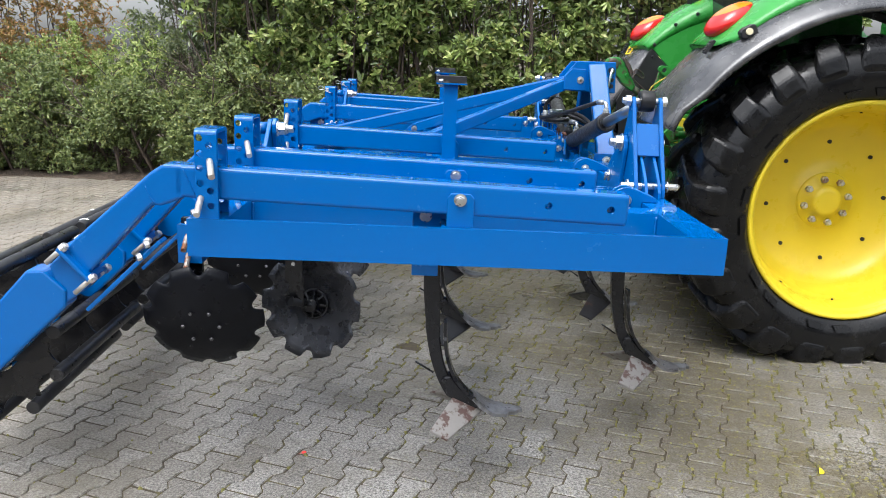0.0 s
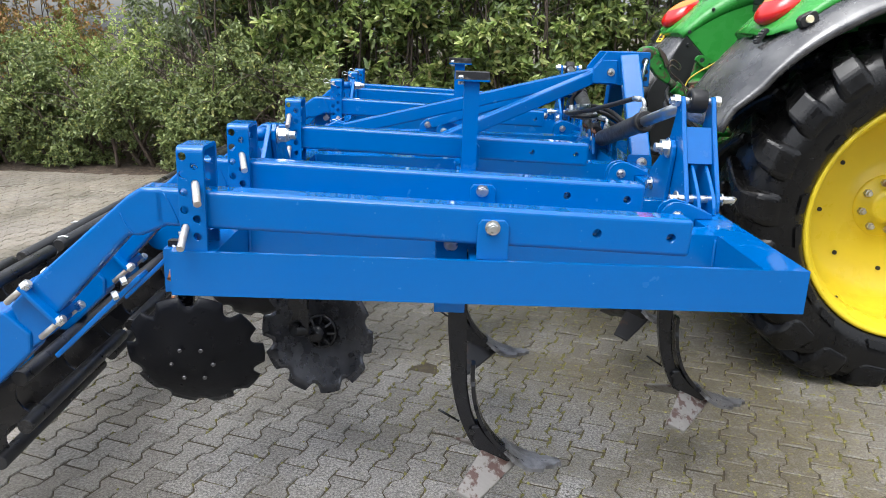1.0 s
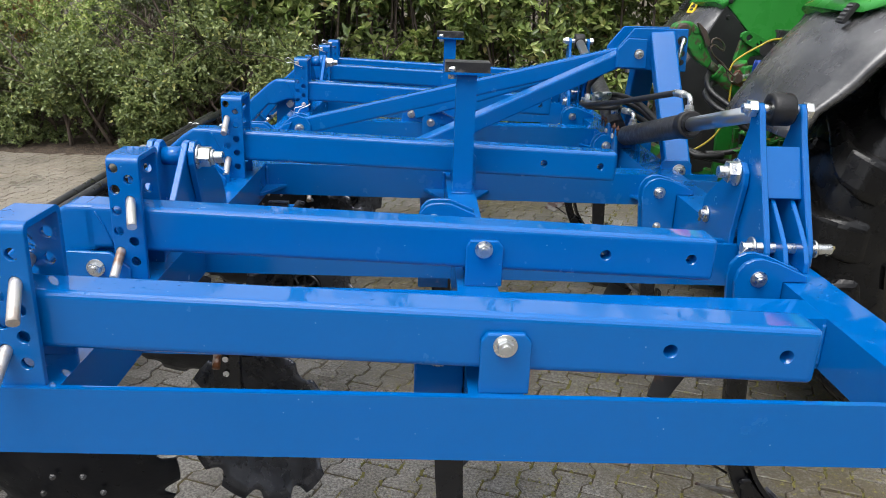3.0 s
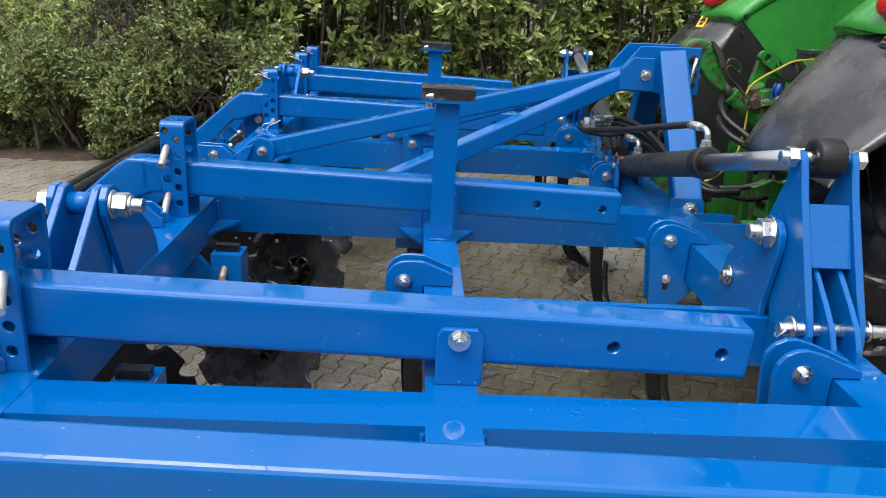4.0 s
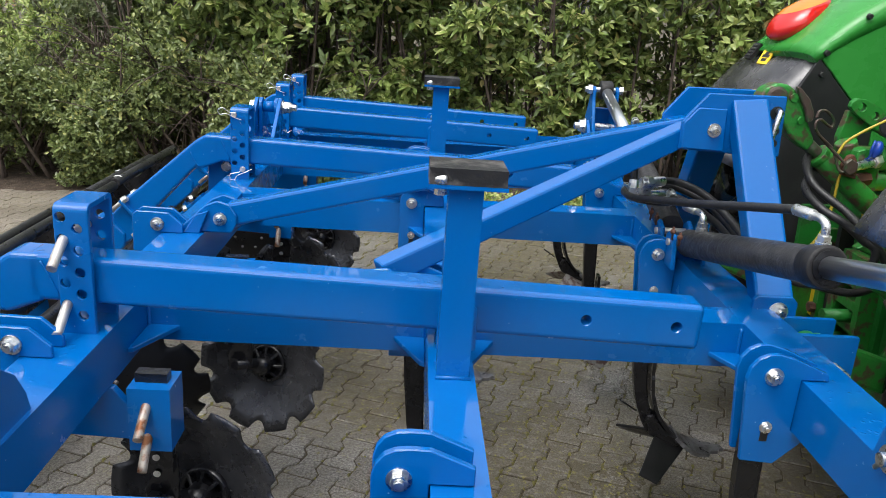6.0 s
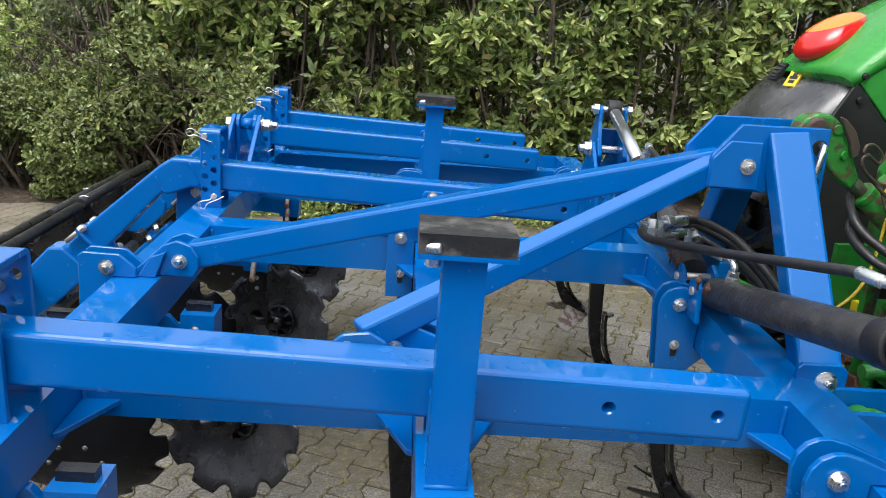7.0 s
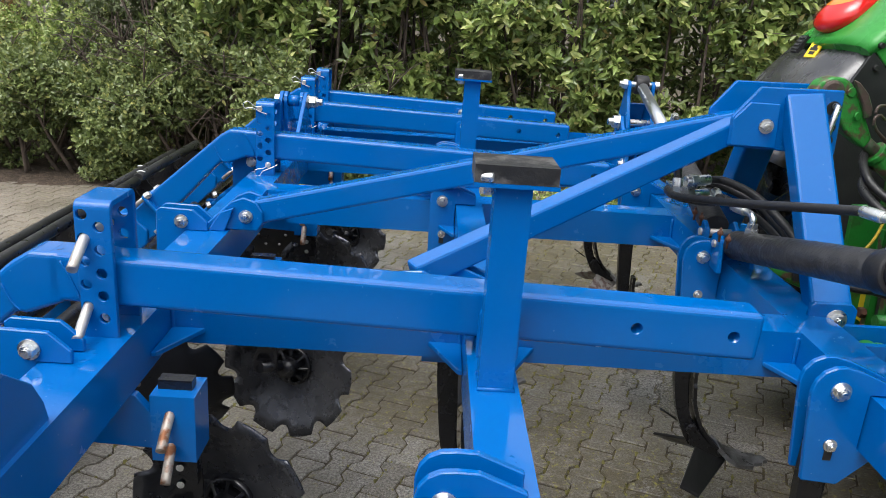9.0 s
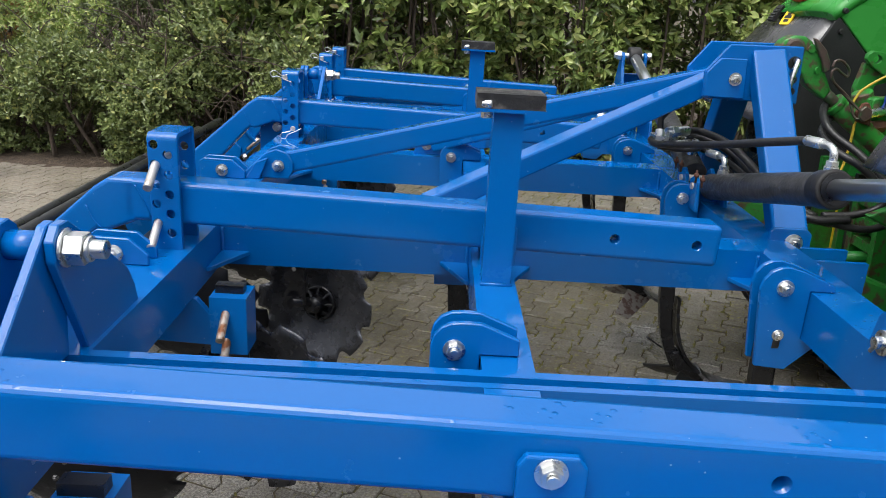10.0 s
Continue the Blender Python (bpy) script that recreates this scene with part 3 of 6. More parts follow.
def shank_mesh():
    """A curved spring-steel shank, its top at x = 0, z = 0.93."""
    line = glide([(-0.002, 0, 0.915), (-0.005, 0, 0.73), (0.003, 0, 0.60), (0.010, 0, 0.515), (0.028, 0, 0.43), (0.056, 0, 0.362), (0.078, 0, 0.325)], 5)
    bm = B()
    rings = []
    for k, p in enumerate(line):
        d = (line[min(k + 1, len(line) - 1)] - line[max(k - 1, 0)]).normalized()
        s = Vector((d.z, 0, -d.x))
        w = 0.0265 - 0.007 * min(1.0, max(0, (k - 6)) / 14)
        rings.append([bm.verts.new(p + s * a * w + Vector((0, b * 0.0155, 0))) for a, b in ((-1, -0.8), (-0.8, -1), (0.8, -1), (1, -0.8), (1, 0.8), (0.8, 1), (-0.8, 1), (-1, 0.8))])
    for a, b in zip(rings, rings[1:]):
        for j in range(8):
            bm.faces.new((a[j], a[(j + 1) % 8], b[(j + 1) % 8], b[j]))
    bm.faces.new(rings[0][::-1])
    bm.faces.new(rings[-1])
    bmesh.ops.recalc_face_normals(bm, faces=list(bm.faces))
    return mesh_of("shank", bm, BLACK)


def ribbon(bm, line, widths, thick, twist=0.0):
    """A bent strip of plate, facing forward, with a small twist towards its end."""
    rings = []
    for k, p in enumerate(line):
        d = (line[min(k + 1, len(line) - 1)] - line[max(k - 1, 0)]).normalized()
        a = twist * (k / (len(line) - 1)) ** 2
        side = Vector((math.sin(a) * 0.6, math.cos(a), 0))
        nrm = d.cross(side).normalized()
        w = widths[min(int(k * len(widths) / len(line)), len(widths) - 1)]
        rings.append([bm.verts.new(p + side * (s * w) + nrm * (t * thick / 2) + nrm * (0.12 * w if abs(s) < 0.5 else 0)) for s, t in ((-1, -1), (0, -1), (1, -1), (1, 1), (0, 1), (-1, 1))])
    for a, b in zip(rings, rings[1:]):
        for j in range(6):
            bm.faces.new((a[j], a[(j + 1) % 6], b[(j + 1) % 6], b[j]))
    bm.faces.new(rings[0][::-1])
    bm.faces.new(rings[-1])
    bmesh.ops.recalc_face_normals(bm, faces=list(bm.faces))
    return bm


def guide_mesh():
    line = glide([(0.046, 0, 0.580), (0.047, 0, 0.530), (0.056, 0, 0.460), (0.082, 0, 0.390), (0.128, 0, 0.330), (0.182, 0, 0.288)], 5)
    return mesh_of("guide_plate", ribbon(B(), line, [0.020, 0.026, 0.030, 0.034, 0.038], 0.011, -0.30), BLACK)


def point_mesh():
    """The rubbed point that ends the guide plate."""
    line = glide([(0.150, 0, 0.318), (0.186, 0, 0.286), (0.226, 0, 0.268), (0.270, 0, 0.264), (0.318, 0, 0.268)], 4)
    return mesh_of("share_point", ribbon(B(), line, [0.042, 0.050, 0.056, 0.050, 0.030, 0.016], 0.012, -0.5), STEEL_TIP)


def wing_share_mesh(side, material):
    bm = B()
    quad = [(0.088, 0.012, 0.322), (0.192, 0.014, 0.272), (0.066, 0.158, 0.229), (0.006, 0.150, 0.256)]
    top = [bm.verts.new((x, side * y, z)) for x, y, z in quad]
    low = [bm.verts.new((x - 0.003, side * y, z - 0.010)) for x, y, z in quad]
    bm.faces.new(top)
    bm.faces.new(low[::-1])
    for k in range(4):
        j = (k + 1) % 4
        bm.faces.new((top[k], low[k], low[j], top[j]))
    bmesh.ops.recalc_face_normals(bm, faces=list(bm.faces))
    bevelled(bm, top + low, 0.002, 1)
    return mesh_of("wing_share", bm, material)


def socket_mesh():
    """The bent foot between shank and shares."""
    bm = B()
    prism(bm, [(0.046, 0.385), (0.070, 0.392), (0.112, 0.345), (0.178, 0.288), (0.155, 0.266), (0.062, 0.318)], "y", -0.026, 0.026, 0.006, 2)
    return mesh_of("foot", bm, BLACK)


POINT_ME = point_mesh()
CHEEK_ROW, CHEEK_FRONT, SHANK_ME, GUIDE_ME, FOOT_ME = holder_mesh("row"), holder_mesh("front"), shank_mesh(), guide_mesh(), socket_mesh()
SHARE_ME = {(s, m): wing_share_mesh(s, m) for s in (-1, 1) for m in (RUSTY, DARK_SHARE)}


def tine(x, y, kind):
    cheek = CHEEK_ROW if kind == "row" else CHEEK_FRONT
    bare = RUSTY if y < 3.0 or y > 5.0 else DARK_SHARE
    for s in (-1, 1):
        part("tine_holder", cheek, None, cultivator, "", pose(0, y + s * 0.024, 0))
    bx, bz = (0.125, 0.940) if kind == "row" else (0.874, 0.938)
    put_bolt(cultivator, (bx, y - 0.030, bz), BOLT, None, "holder_bolt")
    put_bolt(cultivator, (bx, y + 0.030, bz), BOLT, TO_BACK, "holder_nut")
    put_bolt(cultivator, (bx + 0.004, y - 0.030, 0.823), BOLT_SMALL, None, "shear_bolt")
    slot = B()
    box(slot, bx - 0.004, bx + 0.012, y - 0.0312, y - 0.0302, 0.790, 0.815, 0)
    part("slot", slot, INK, cultivator)
    t = part("tine", SHANK_ME, None, cultivator, "black curved steel tine with worn shares", pose(x, y, 0))
    part("guide_plate", GUIDE_ME, None, t)
    part("share_point", POINT_ME, None, t, "rubbed grey steel point")
    part("foot", FOOT_ME, None, t)
    for s in (-1, 1):
        part("wing_share", SHARE_ME[(s, bare)], None, t, "bare worn steel share, scratched and rusty" if bare is RUSTY else "")
    hook = B()
    sweep(hook, [(0.012, -0.01, 0.398), (-0.026, -0.02, 0.425), (-0.048, -0.024, 0.440)], 0.0035, 6)
    part("stud", hook, BLACK, t)
    part("share_bolt", rod(B(), (0.050, -0.018, 0.372), (0.050, -0.032, 0.372), 0.008, 6), DARK_SHARE, t)


for k in range(6):
    tine(0.157, 2.452 + 0.8225 * k, "row")
for k in range(5):
    tine(0.878, 2.885 + 0.795 * k, "front")


# notched discs on adjustable legs, in front of and behind the rear beam
def disc_mesh(R):
    """A dished disc with ten scallops, its hollow side to -y."""
    n, notches = 180, 10
    bm = B()
    rings = []
    for fr in (0.0, 0.25, 0.5, 0.7, 0.84, 1.0):
        ring = []
        for k in range(n):
            th = k * math.tau / n
            ph = (th * notches / math.tau) % 1.0
            arc = abs(ph - 0.5) * math.tau / notches * R
            cut = math.sqrt(max(0.0, 0.026 ** 2 - min(arc, 0.026) ** 2)) * 1.15
            r = max(0.02, fr * (R - (cut if fr > 0.8 else 0) * (1.0 if fr == 1.0 else 0.55)))
            ring.append((r * math.cos(th), 0.055 * (r / R) ** 2, r * math.sin(th)))
        rings.append(ring)
    for off, flip in ((0.0, False), (0.005, True)):
        vv = [[bm.verts.new((x, -y + off, z)) for x, y, z in ring] for ring in rings]
        for a, b in zip(vv, vv[1:]):
            for k in range(n):
                q = (a[k], a[(k + 1) % n], b[(k + 1) % n], b[k])
                bm.faces.new(q if flip else q[::-1]).smooth = True
        bm.faces.new(vv[0] if not flip else vv[0][::-1])
        if off == 0.0:
            edge = vv[-1]
        else:
            for k in range(n):
                bm.faces.new((edge[k], edge[(k + 1) % n], vv[-1][(k + 1) % n], vv[-1][k]))
    bmesh.ops.recalc_face_normals(bm, faces=list(bm.faces))
    return mesh_of("disc", bm, STEEL_BLACK_SHADED)


def hub_mesh():
    """A ribbed bearing hub, along y from the disc."""
    bm = B()
    lathe(bm, [(0.048, -0.002), (0.062, -0.002), (0.064, -0.010), (0.062, -0.020), (0.053, -0.020), (0.050, -0.010)], (0, 0, 0), "y", 36, True, True)
    lathe(bm, [(0.036, 0.0), (0.034, -0.030), (0.029, -0.046), (0.027, -0.066), (0.0, -0.066)], (0, 0, 0), "y", 28)
    return mesh_of("hub", bm, BLACK)


DISC_ME, HUB_ME = {True: disc_mesh(0.220), False: disc_mesh(0.222)}, hub_mesh()
# front row takes the copy with the sheen in its colour
DISC_ME[True].materials[0] = STEEL_WET_LIT
STUD_ME = bolt_mesh(0.0075, False)
STUD_ME.materials[0] = STEEL_TIP
RIB_ME = mesh_of("hub_rib", beam(B(), (0.026, -0.024, 0), (0.054, -0.012, 0), 0.008, 0.022, 0.001, up=(0, 1, 0), segs=1), BLACK)


def disc_unit(y, front, hub_z):
    """front: the row ahead of the rear beam, its disc behind the leg; else behind the beam, its disc before the leg."""
    x, top = (-0.388, 0.832) if front else (-0.733, 0.800)
    sleeve = part("leg_sleeve", box(B(), x - 0.043, x + 0.043, y - 0.043, y + 0.043, top - 0.142, top, 0.007, 2), BLUE, cultivator)
    part("leg_cap", box(B(), x - 0.036, x + 0.030, y - 0.014, y + 0.014, top - 0.004, top + 0.020, 0.002), BLACK, sleeve)
    part("leg", box(B(), x - 0.033, x + 0.033, y - 0.012, y + 0.012, hub_z + 0.075, top - 0.143, 0.003), BLACK, sleeve)
    for z in (top - 0.175, top - 0.215):
        part("leg_hole", rod(B(), (x, y - 0.0165, z), (x, y - 0.0174, z), 0.008, 12), ZINC, sleeve)
    part("locking_pin", PIN_RUSTY_ME, None, sleeve, "rusty steel pin", pose(x - 0.006, y - 0.040, top - 0.040))
    part("locking_pin", PIN_RUSTY_ME, None, sleeve, "rusty steel pin", pose(x - 0.006, y - 0.036, top - 0.108, 12, 0, 0))
    hang = B()
    if front:
        prism(hang, [(REAR[0] - 0.11, 0.813), (REAR[0] - 0.11, 0.706), (x - 0.044, 0.694), (x - 0.044, 0.772), (REAR[1] + 0.036, 0.776), (REAR[1] + 0.006, 0.813)], "y", y - 0.010, y + 0.010, 0.002)
        part("leg_bracket", hang, BLUE, cultivator)
    else:
        for y0 in (y - 0.030, y + 0.019):
            cheek = B()
            prism(cheek, [(REAR[0] + 0.06, Z1 + 0.001), (REAR[0] + 0.06, 0.955), (REAR[0] + 0.02, 0.990), (REAR[0] - 0.070, 0.992), (REAR[0] - 0.082, 0.982), (REAR[0] - 0.086, 0.812), (REAR[0] - 0.001, 0.812), (REAR[0] - 0.001, Z1 + 0.001)], "y", y0, y0 + 0.011, 0.002)
            part("bracket_cheek", cheek, BLUE, cultivator)
        put_bolt(cultivator, (REAR[0] - 0.012, y - 0.031, 0.956), BOLT, None, "bracket_bolt")
        put_bolt(cultivator, (REAR[0] - 0.012, y + 0.031, 0.956), BOLT, TO_BACK, "bracket_nut")
    s = 1 if front else -1
    cz = hub_z - (0.044 if front else 0.022)
    dx = 0.072 if front else 0.046
    yd = y + s * (0.100 if front else 0.085)
    m = pose(x + dx, yd, cz, -8, 0, -18) if front else pose(x + dx, yd, cz - 0.036, 17, 0, 3) @ TO_BACK
    part("disc", DISC_ME[front], None, sleeve, "black notched steel disc", m)
    part("hub", HUB_ME, None, sleeve, "", m)
    for k in range(8):
        part("hub_rib", RIB_ME, None, sleeve, "", m @ pose(0, 0, 0, 0, 45 * k, 0))
    for k in range(6):
        a = k * math.tau / 6
        put_bolt_on(sleeve, m, (0.066 * math.cos(a), 0.006, 0.066 * math.sin(a)))
    plate = B()
    prism(plate, [(x - 0.033, hub_z + 0.110), (x + 0.033, hub_z + 0.110), (x + 0.036, hub_z + 0.06), (x + 0.034, hub_z - 0.026), (x - 0.036, hub_z - 0.022), (x - 0.038, hub_z + 0.02), (x - 0.020, hub_z + 0.055)], "y", y + s * 0.018 - 0.006, y + s * 0.018 + 0.006, 0.002)
    part("bearing_plate", plate, BLACK, sleeve)
    axle = B()
    rod(axle, (x - 0.012, y - 0.020, hub_z), (x + dx, yd, cz), 0.017, 12)
    rod(axle, (x - 0.010, y + 0.004, hub_z), (x - 0.014, y - 0.014, hub_z), 0.022, 6)
    part("axle", axle, BLACK, sleeve)


def put_bolt_on(parent, m, at):
    part("rivet", STUD_ME, None, parent, "", m @ pose(*at) @ TO_BACK)


for k, z in enumerate((0.463, 0.540, 0.498, 0.490, 0.470)):
    disc_unit(2.955 + 0.76 * k, True, z)
for k in range(5):
    disc_unit(2.802 + 0.8225 * k, False, 0.492)


# bar roller behind: three sections of ten round bars on scalloped plates
ROLL_R, BARS, BAR_R = 0.245, 10, 0.0235


def ring_mesh():
    """A scalloped plate of the roller, about its axle, drawn in to a hollow between every two bars."""
    bm = B()
    n, rows = 160, []
    for y in (-0.004, 0.004):
        outer, inner = [], []
        for k in range(n):
            th = k * math.tau / n
            off = abs(((th * BARS / math.tau) % 1.0) - 0.5)
            dip = math.sqrt(max(0.0, 1 - (off / 0.40) ** 2))
            outer.append(bm.verts.new(((ROLL_R + 0.006 - 0.062 * dip) * math.cos(th), y, (ROLL_R + 0.006 - 0.062 * dip) * math.sin(th))))
            inner.append(bm.verts.new((0.095 * math.cos(th), y, 0.095 * math.sin(th))))
        rows.append((outer, inner))
    (o0, i0), (o1, i1) = rows
    for k in range(n):
        j = (k + 1) % n
        for q in ((o0[k], o0[j], i0[j], i0[k]), (o1[j], o1[k], i1[k], i1[j]), (o0[j], o0[k], o1[k], o1[j]), (i0[k], i0[j], i1[j], i1[k])):
            bm.faces.new(q)
    bmesh.ops.recalc_face_normals(bm, faces=list(bm.faces))
    return mesh_of("roller_ring", bm, BLACK)


RING_ME = ring_mesh()
AXLE = (-1.320, 0.424)
for y0, y1, turn in ((2.425, 3.130, 18), (3.205, 5.960, 20), (6.030, 6.960, 24)):
    roller = part("roller", rod(B(), (AXLE[0], y0 + 0.02, AXLE[1]), (AXLE[0], y1 - 0.02, AXLE[1]), 0.035, 20), BLACK, cultivator, "black bar roller with scalloped plates")
    for k in range(BARS):
        a = radians(turn + 36 * k)
        x, z = AXLE[0] + ROLL_R * math.cos(a), AXLE[1] + ROLL_R * math.sin(a)
        part("roller_bar", rod(B(), (x, y0, z), (x, y1, z), BAR_R, 18, None, 0.003), BAR, roller)
    count = 3 if y1 - y0 < 1.2 else 7
    for k in range(count):
        yy = y0 + 0.05 + (y1 - y0 - 0.12) * k / (count - 1)
        part("roller_ring", RING_ME, None, roller, "", pose(AXLE[0], yy, AXLE[1], 0, -turn, 0))
        # a twist of wire and weld where some bars meet their plate
        if k < 2:
            a = radians(turn + 36 * (2 + k))
            x, z = AXLE[0] + (ROLL_R + BAR_R) * math.cos(a), AXLE[1] + (ROLL_R + BAR_R) * math.sin(a)
            part("weld_bead", sweep(B(), glide([(x - 0.02, yy - 0.008, z - 0.004), (x, yy - 0.007, z + 0.002), (x + 0.022, yy - 0.008, z - 0.002)], 4), 0.0035, 6), ZINC, roller)


# wing hinges over the rear beam
def hinge(y, s):
    """s: 1 for the wing at smaller y, -1 for the other. y: the joint."""
    def P(pairs):
        return [(y + s * a, b) for a, b in pairs]
    wing = [(-0.270, Z1), (0.012, Z1), (0.030, 1.085), (0.037, 1.118), (0.030, 1.145), (0.010, 1.160), (-0.014, 1.158), (-0.036, 1.138)]
    core = [(0.045, 0.825), (0.045, 0.925), (-0.034, 1.105), (-0.034, 1.138), (-0.012, 1.160), (0.016, 1.160), (0.060, 1.130), (0.165, 1.052), (0.222, 1.008), (0.248, 0.965), (0.262, 0.915), (0.262, 0.825)]
    for x0, x1 in ((-0.590, -0.574), (-0.521, -0.505)):
        part("hinge_plate", prism(B(), P(wing), "x", x0, x1, 0.002), BLUE, cultivator)
    for x0, x1 in ((-0.608, -0.592), (-0.503, -0.487)):
        part("hinge_plate", prism(B(), P(core), "x", x0, x1, 0.002), BLUE, cultivator)
    part("hinge_sleeve", rod(B(), (-0.573, y, 1.120), (-0.522, y, 1.120), 0.024, 24), BLUE, cultivator)
    bolt = part("hinge_bolt", rod(B(), (-0.636, y, 1.120), (-0.422, y, 1.120), 0.015, 20, None, 0.002), ZINC, cultivator)
    part("washer", rod(B(), (-0.4865, y, 1.120), (-0.482, y, 1.120), 0.031, 24, None, 0.001), ZINC, bolt)
    part("nut", rod(B(), (-0.4815, y, 1.120), (-0.452, y, 1.120), 0.027, 6, None, 0.002), ZINC, bolt)
    part("collar", rod(B(), (-0.452, y, 1.120), (-0.444, y, 1.120), 0.021, 20, None, 0.003), ZINC, bolt)
    part("head", rod(B(), (-0.609, y, 1.120), (-0.633, y, 1.120), 0.027, 6, None, 0.002), ZINC, bolt)


hinge(3.160, 1)
hinge(other(3.160), -1)


# folding gear over the front beam: a tower on each wing, a plate on the middle, and the ram
def folding(y, s):
    def P(pairs):
        return [(y + s * a, b) for a, b in pairs]
    tower = [(-0.196, Z1), (-0.03, Z1), (-0.004, 1.02), (0.072, 1.092), (0.080, 1.106), (0.014, 1.240), (0.010, 1.288), (-0.002, 1.304), (-0.022, 1.306), (-0.038, 1.288), (-0.067, 1.22), (-0.136, 1.085), (-0.182, 0.998), (-0.194, 0.965)]
    core = [(-0.018, 0.825), (-0.018, 0.960), (-0.050, 1.100), (-0.046, 1.132), (-0.022, 1.152), (0.016, 1.152), (0.062, 1.112), (0.102, 1.076), (0.170, 1.030), (0.197, 1.002), (0.212, Z1 + 0.003), (0.212, 0.825)]
    tow = part("ram_tower", prism(B(), P(tower), "x", 0.930, 0.946, 0.003), BLUE, cultivator)
    part("tower_cheek", prism(B(), P(tower), "x", 1.036, 1.052, 0.003), BLUE, tow)
    yy = [y + s * a for a in (-0.119, -0.064, -0.057, -0.112)]
    part("tower_web", prism(B(), [(yy[0], 1.085), (yy[1], 1.205), (yy[2], 1.200), (yy[3], 1.080)], "x", 0.9465, 1.0355, 0.001), BLUE, tow)
    for x in (0.962, 1.012):
        rib = [(-0.238, Z1), (-0.03, Z1), (-0.03, 1.08), (-0.104, 1.083), (-0.120, 1.072), (-0.175, 1.028), (-0.216, 0.990), (-0.236, 0.955)]
        part("tower_rib", prism(B(), P(rib), "x", x, x + 0.012, 0.002), BLUE, tow)
    for x0, x1 in ((0.912, 0.928), (1.054, 1.068)):
        part("hinge_plate", prism(B(), P(core), "x", x0, x1, 0.003), BLUE, cultivator)
    low = (y - s * 0.172, 0.972)
    pin = part("tower_pin", rod(B(), (0.880, low[0], low[1]), (1.105, low[0], low[1]), 0.0135, 18, None, 0.002), ZINC, tow)
    part("washer", rod(B(), (0.908, low[0], low[1]), (0.902, low[0], low[1]), 0.026, 24), ZINC, tow)
    part("washer", rod(B(), (1.058, low[0], low[1]), (1.064, low[0], low[1]), 0.022, 24), ZINC, tow)
    part("linch_clip", sweep(B(), glide([(0.89, low[0] - 0.016, low[1] + 0.004), (0.876, low[0] - 0.012, low[1] - 0.014), (0.884, low[0] + 0.012, low[1] - 0.016), (0.893, low[0] + 0.016, low[1] + 0.002)], 4), 0.0022, 6), ZINC, tow)
    part("linch_clip", sweep(B(), glide([(1.095, low[0] - 0.016, low[1] + 0.012), (1.112, low[0], low[1] + 0.004), (1.098, low[0] + 0.004, low[1] - 0.018)], 4), 0.003, 6), ZINC, tow)
    hb = part("hinge_bolt", rod(B(), (0.862, y, 1.122), (1.085, y, 1.122), 0.016, 20, None, 0.002), ZINC, cultivator)
    part("nut", rod(B(), (0.911, y, 1.122), (0.884, y, 1.122), 0.030, 6, None, 0.002), ZINC, hb)
    part("washer", rod(B(), (0.9115, y, 1.122), (0.907, y, 1.122), 0.036, 24), ZINC, hb)
    park = y + s * 0.160
    part("park_pin", rod(B(), (0.892, park, 0.962), (0.912, park, 0.962), 0.0125, 18, None, 0.002), ZINC, cultivator)
    part("washer", rod(B(), (0.9115, park, 0.962), (0.906, park, 0.962), 0.024, 24), ZINC, cultivator)
    part("linch_clip", rod(B(), (0.897, park - 0.012, 0.974), (0.897, park + 0.012, 0.940), 0.0045, 8), ZINC, cultivator)
    # the ram
    eye, foot = Vector((0.991, y - s * 0.012, 1.290)), Vector((0.945, other(4.55) if s > 0 else 4.55, 0.985))
    d = (eye - foot).normalized()
    mouth = foot + d * 0.738
    ram = part("hydraulic_ram", rod(B(), foot + d * 0.03, mouth - d * 0.055, 0.041, 32, None, 0.003), RAM_BLACK, cultivator, "black hydraulic ram with chromed rod")
    part("gland", rod(B(), mouth - d * 0.056, mouth, 0.046, 32, None, 0.005), RUBBER, ram)
    part("seal", rod(B(), mouth, mouth + d * 0.004, 0.036, 32), BLACK, ram)
    part("rod", rod(B(), mouth, eye - d * 0.05, 0.024, 24), CHROME, ram)
    eyeb = B()
    lathe(eyeb, [(0.018, -0.028), (0.039, -0.028), (0.042, -0.022), (0.042, 0.022), (0.039, 0.028), (0.018, 0.028)], eye, "x", 32, True, True)
    part("rod_eye", eyeb, RUBBER, ram)
    pb = part("ram_bolt", rod(B(), (0.895, eye.y, eye.z), (1.075, eye.y, eye.z), 0.0125, 18, None, 0.002), ZINC, ram)
    part("nut", rod(B(), (0.929, eye.y, eye.z), (0.908, eye.y, eye.z), 0.023, 6, None, 0.002), ZINC, ram)
    part("bolt_head", rod(B(), (1.053, eye.y, eye.z), (1.072, eye.y, eye.z), 0.021, 6, None, 0.002), ZINC, ram)
    for x in (0.895, 0.985):
        part("ram_lug", prism(B(), [(foot.y - 0.05, Z1 - 0.02), (foot.y + 0.05, Z1 - 0.02), (foot.y + 0.032, 1.005), (foot.y, 1.022), (foot.y - 0.032, 1.005)], "x", x, x + 0.014, 0.003), BLUE, cultivator)
    part("ram_pin", rod(B(), (0.889, foot.y, foot.z), (1.004, foot.y, foot.z), 0.011, 16), PIN, cultivator)
    for dx, dz in ((-0.015, 0.012), (0.0, 0.016)):
        b = B()
        rod(b, (0.885, foot.y + dx * 4 - s * 0.05, 1.045), (0.885, foot.y + dx * 4 - s * 0.05, 1.005), 0.0035, 8)
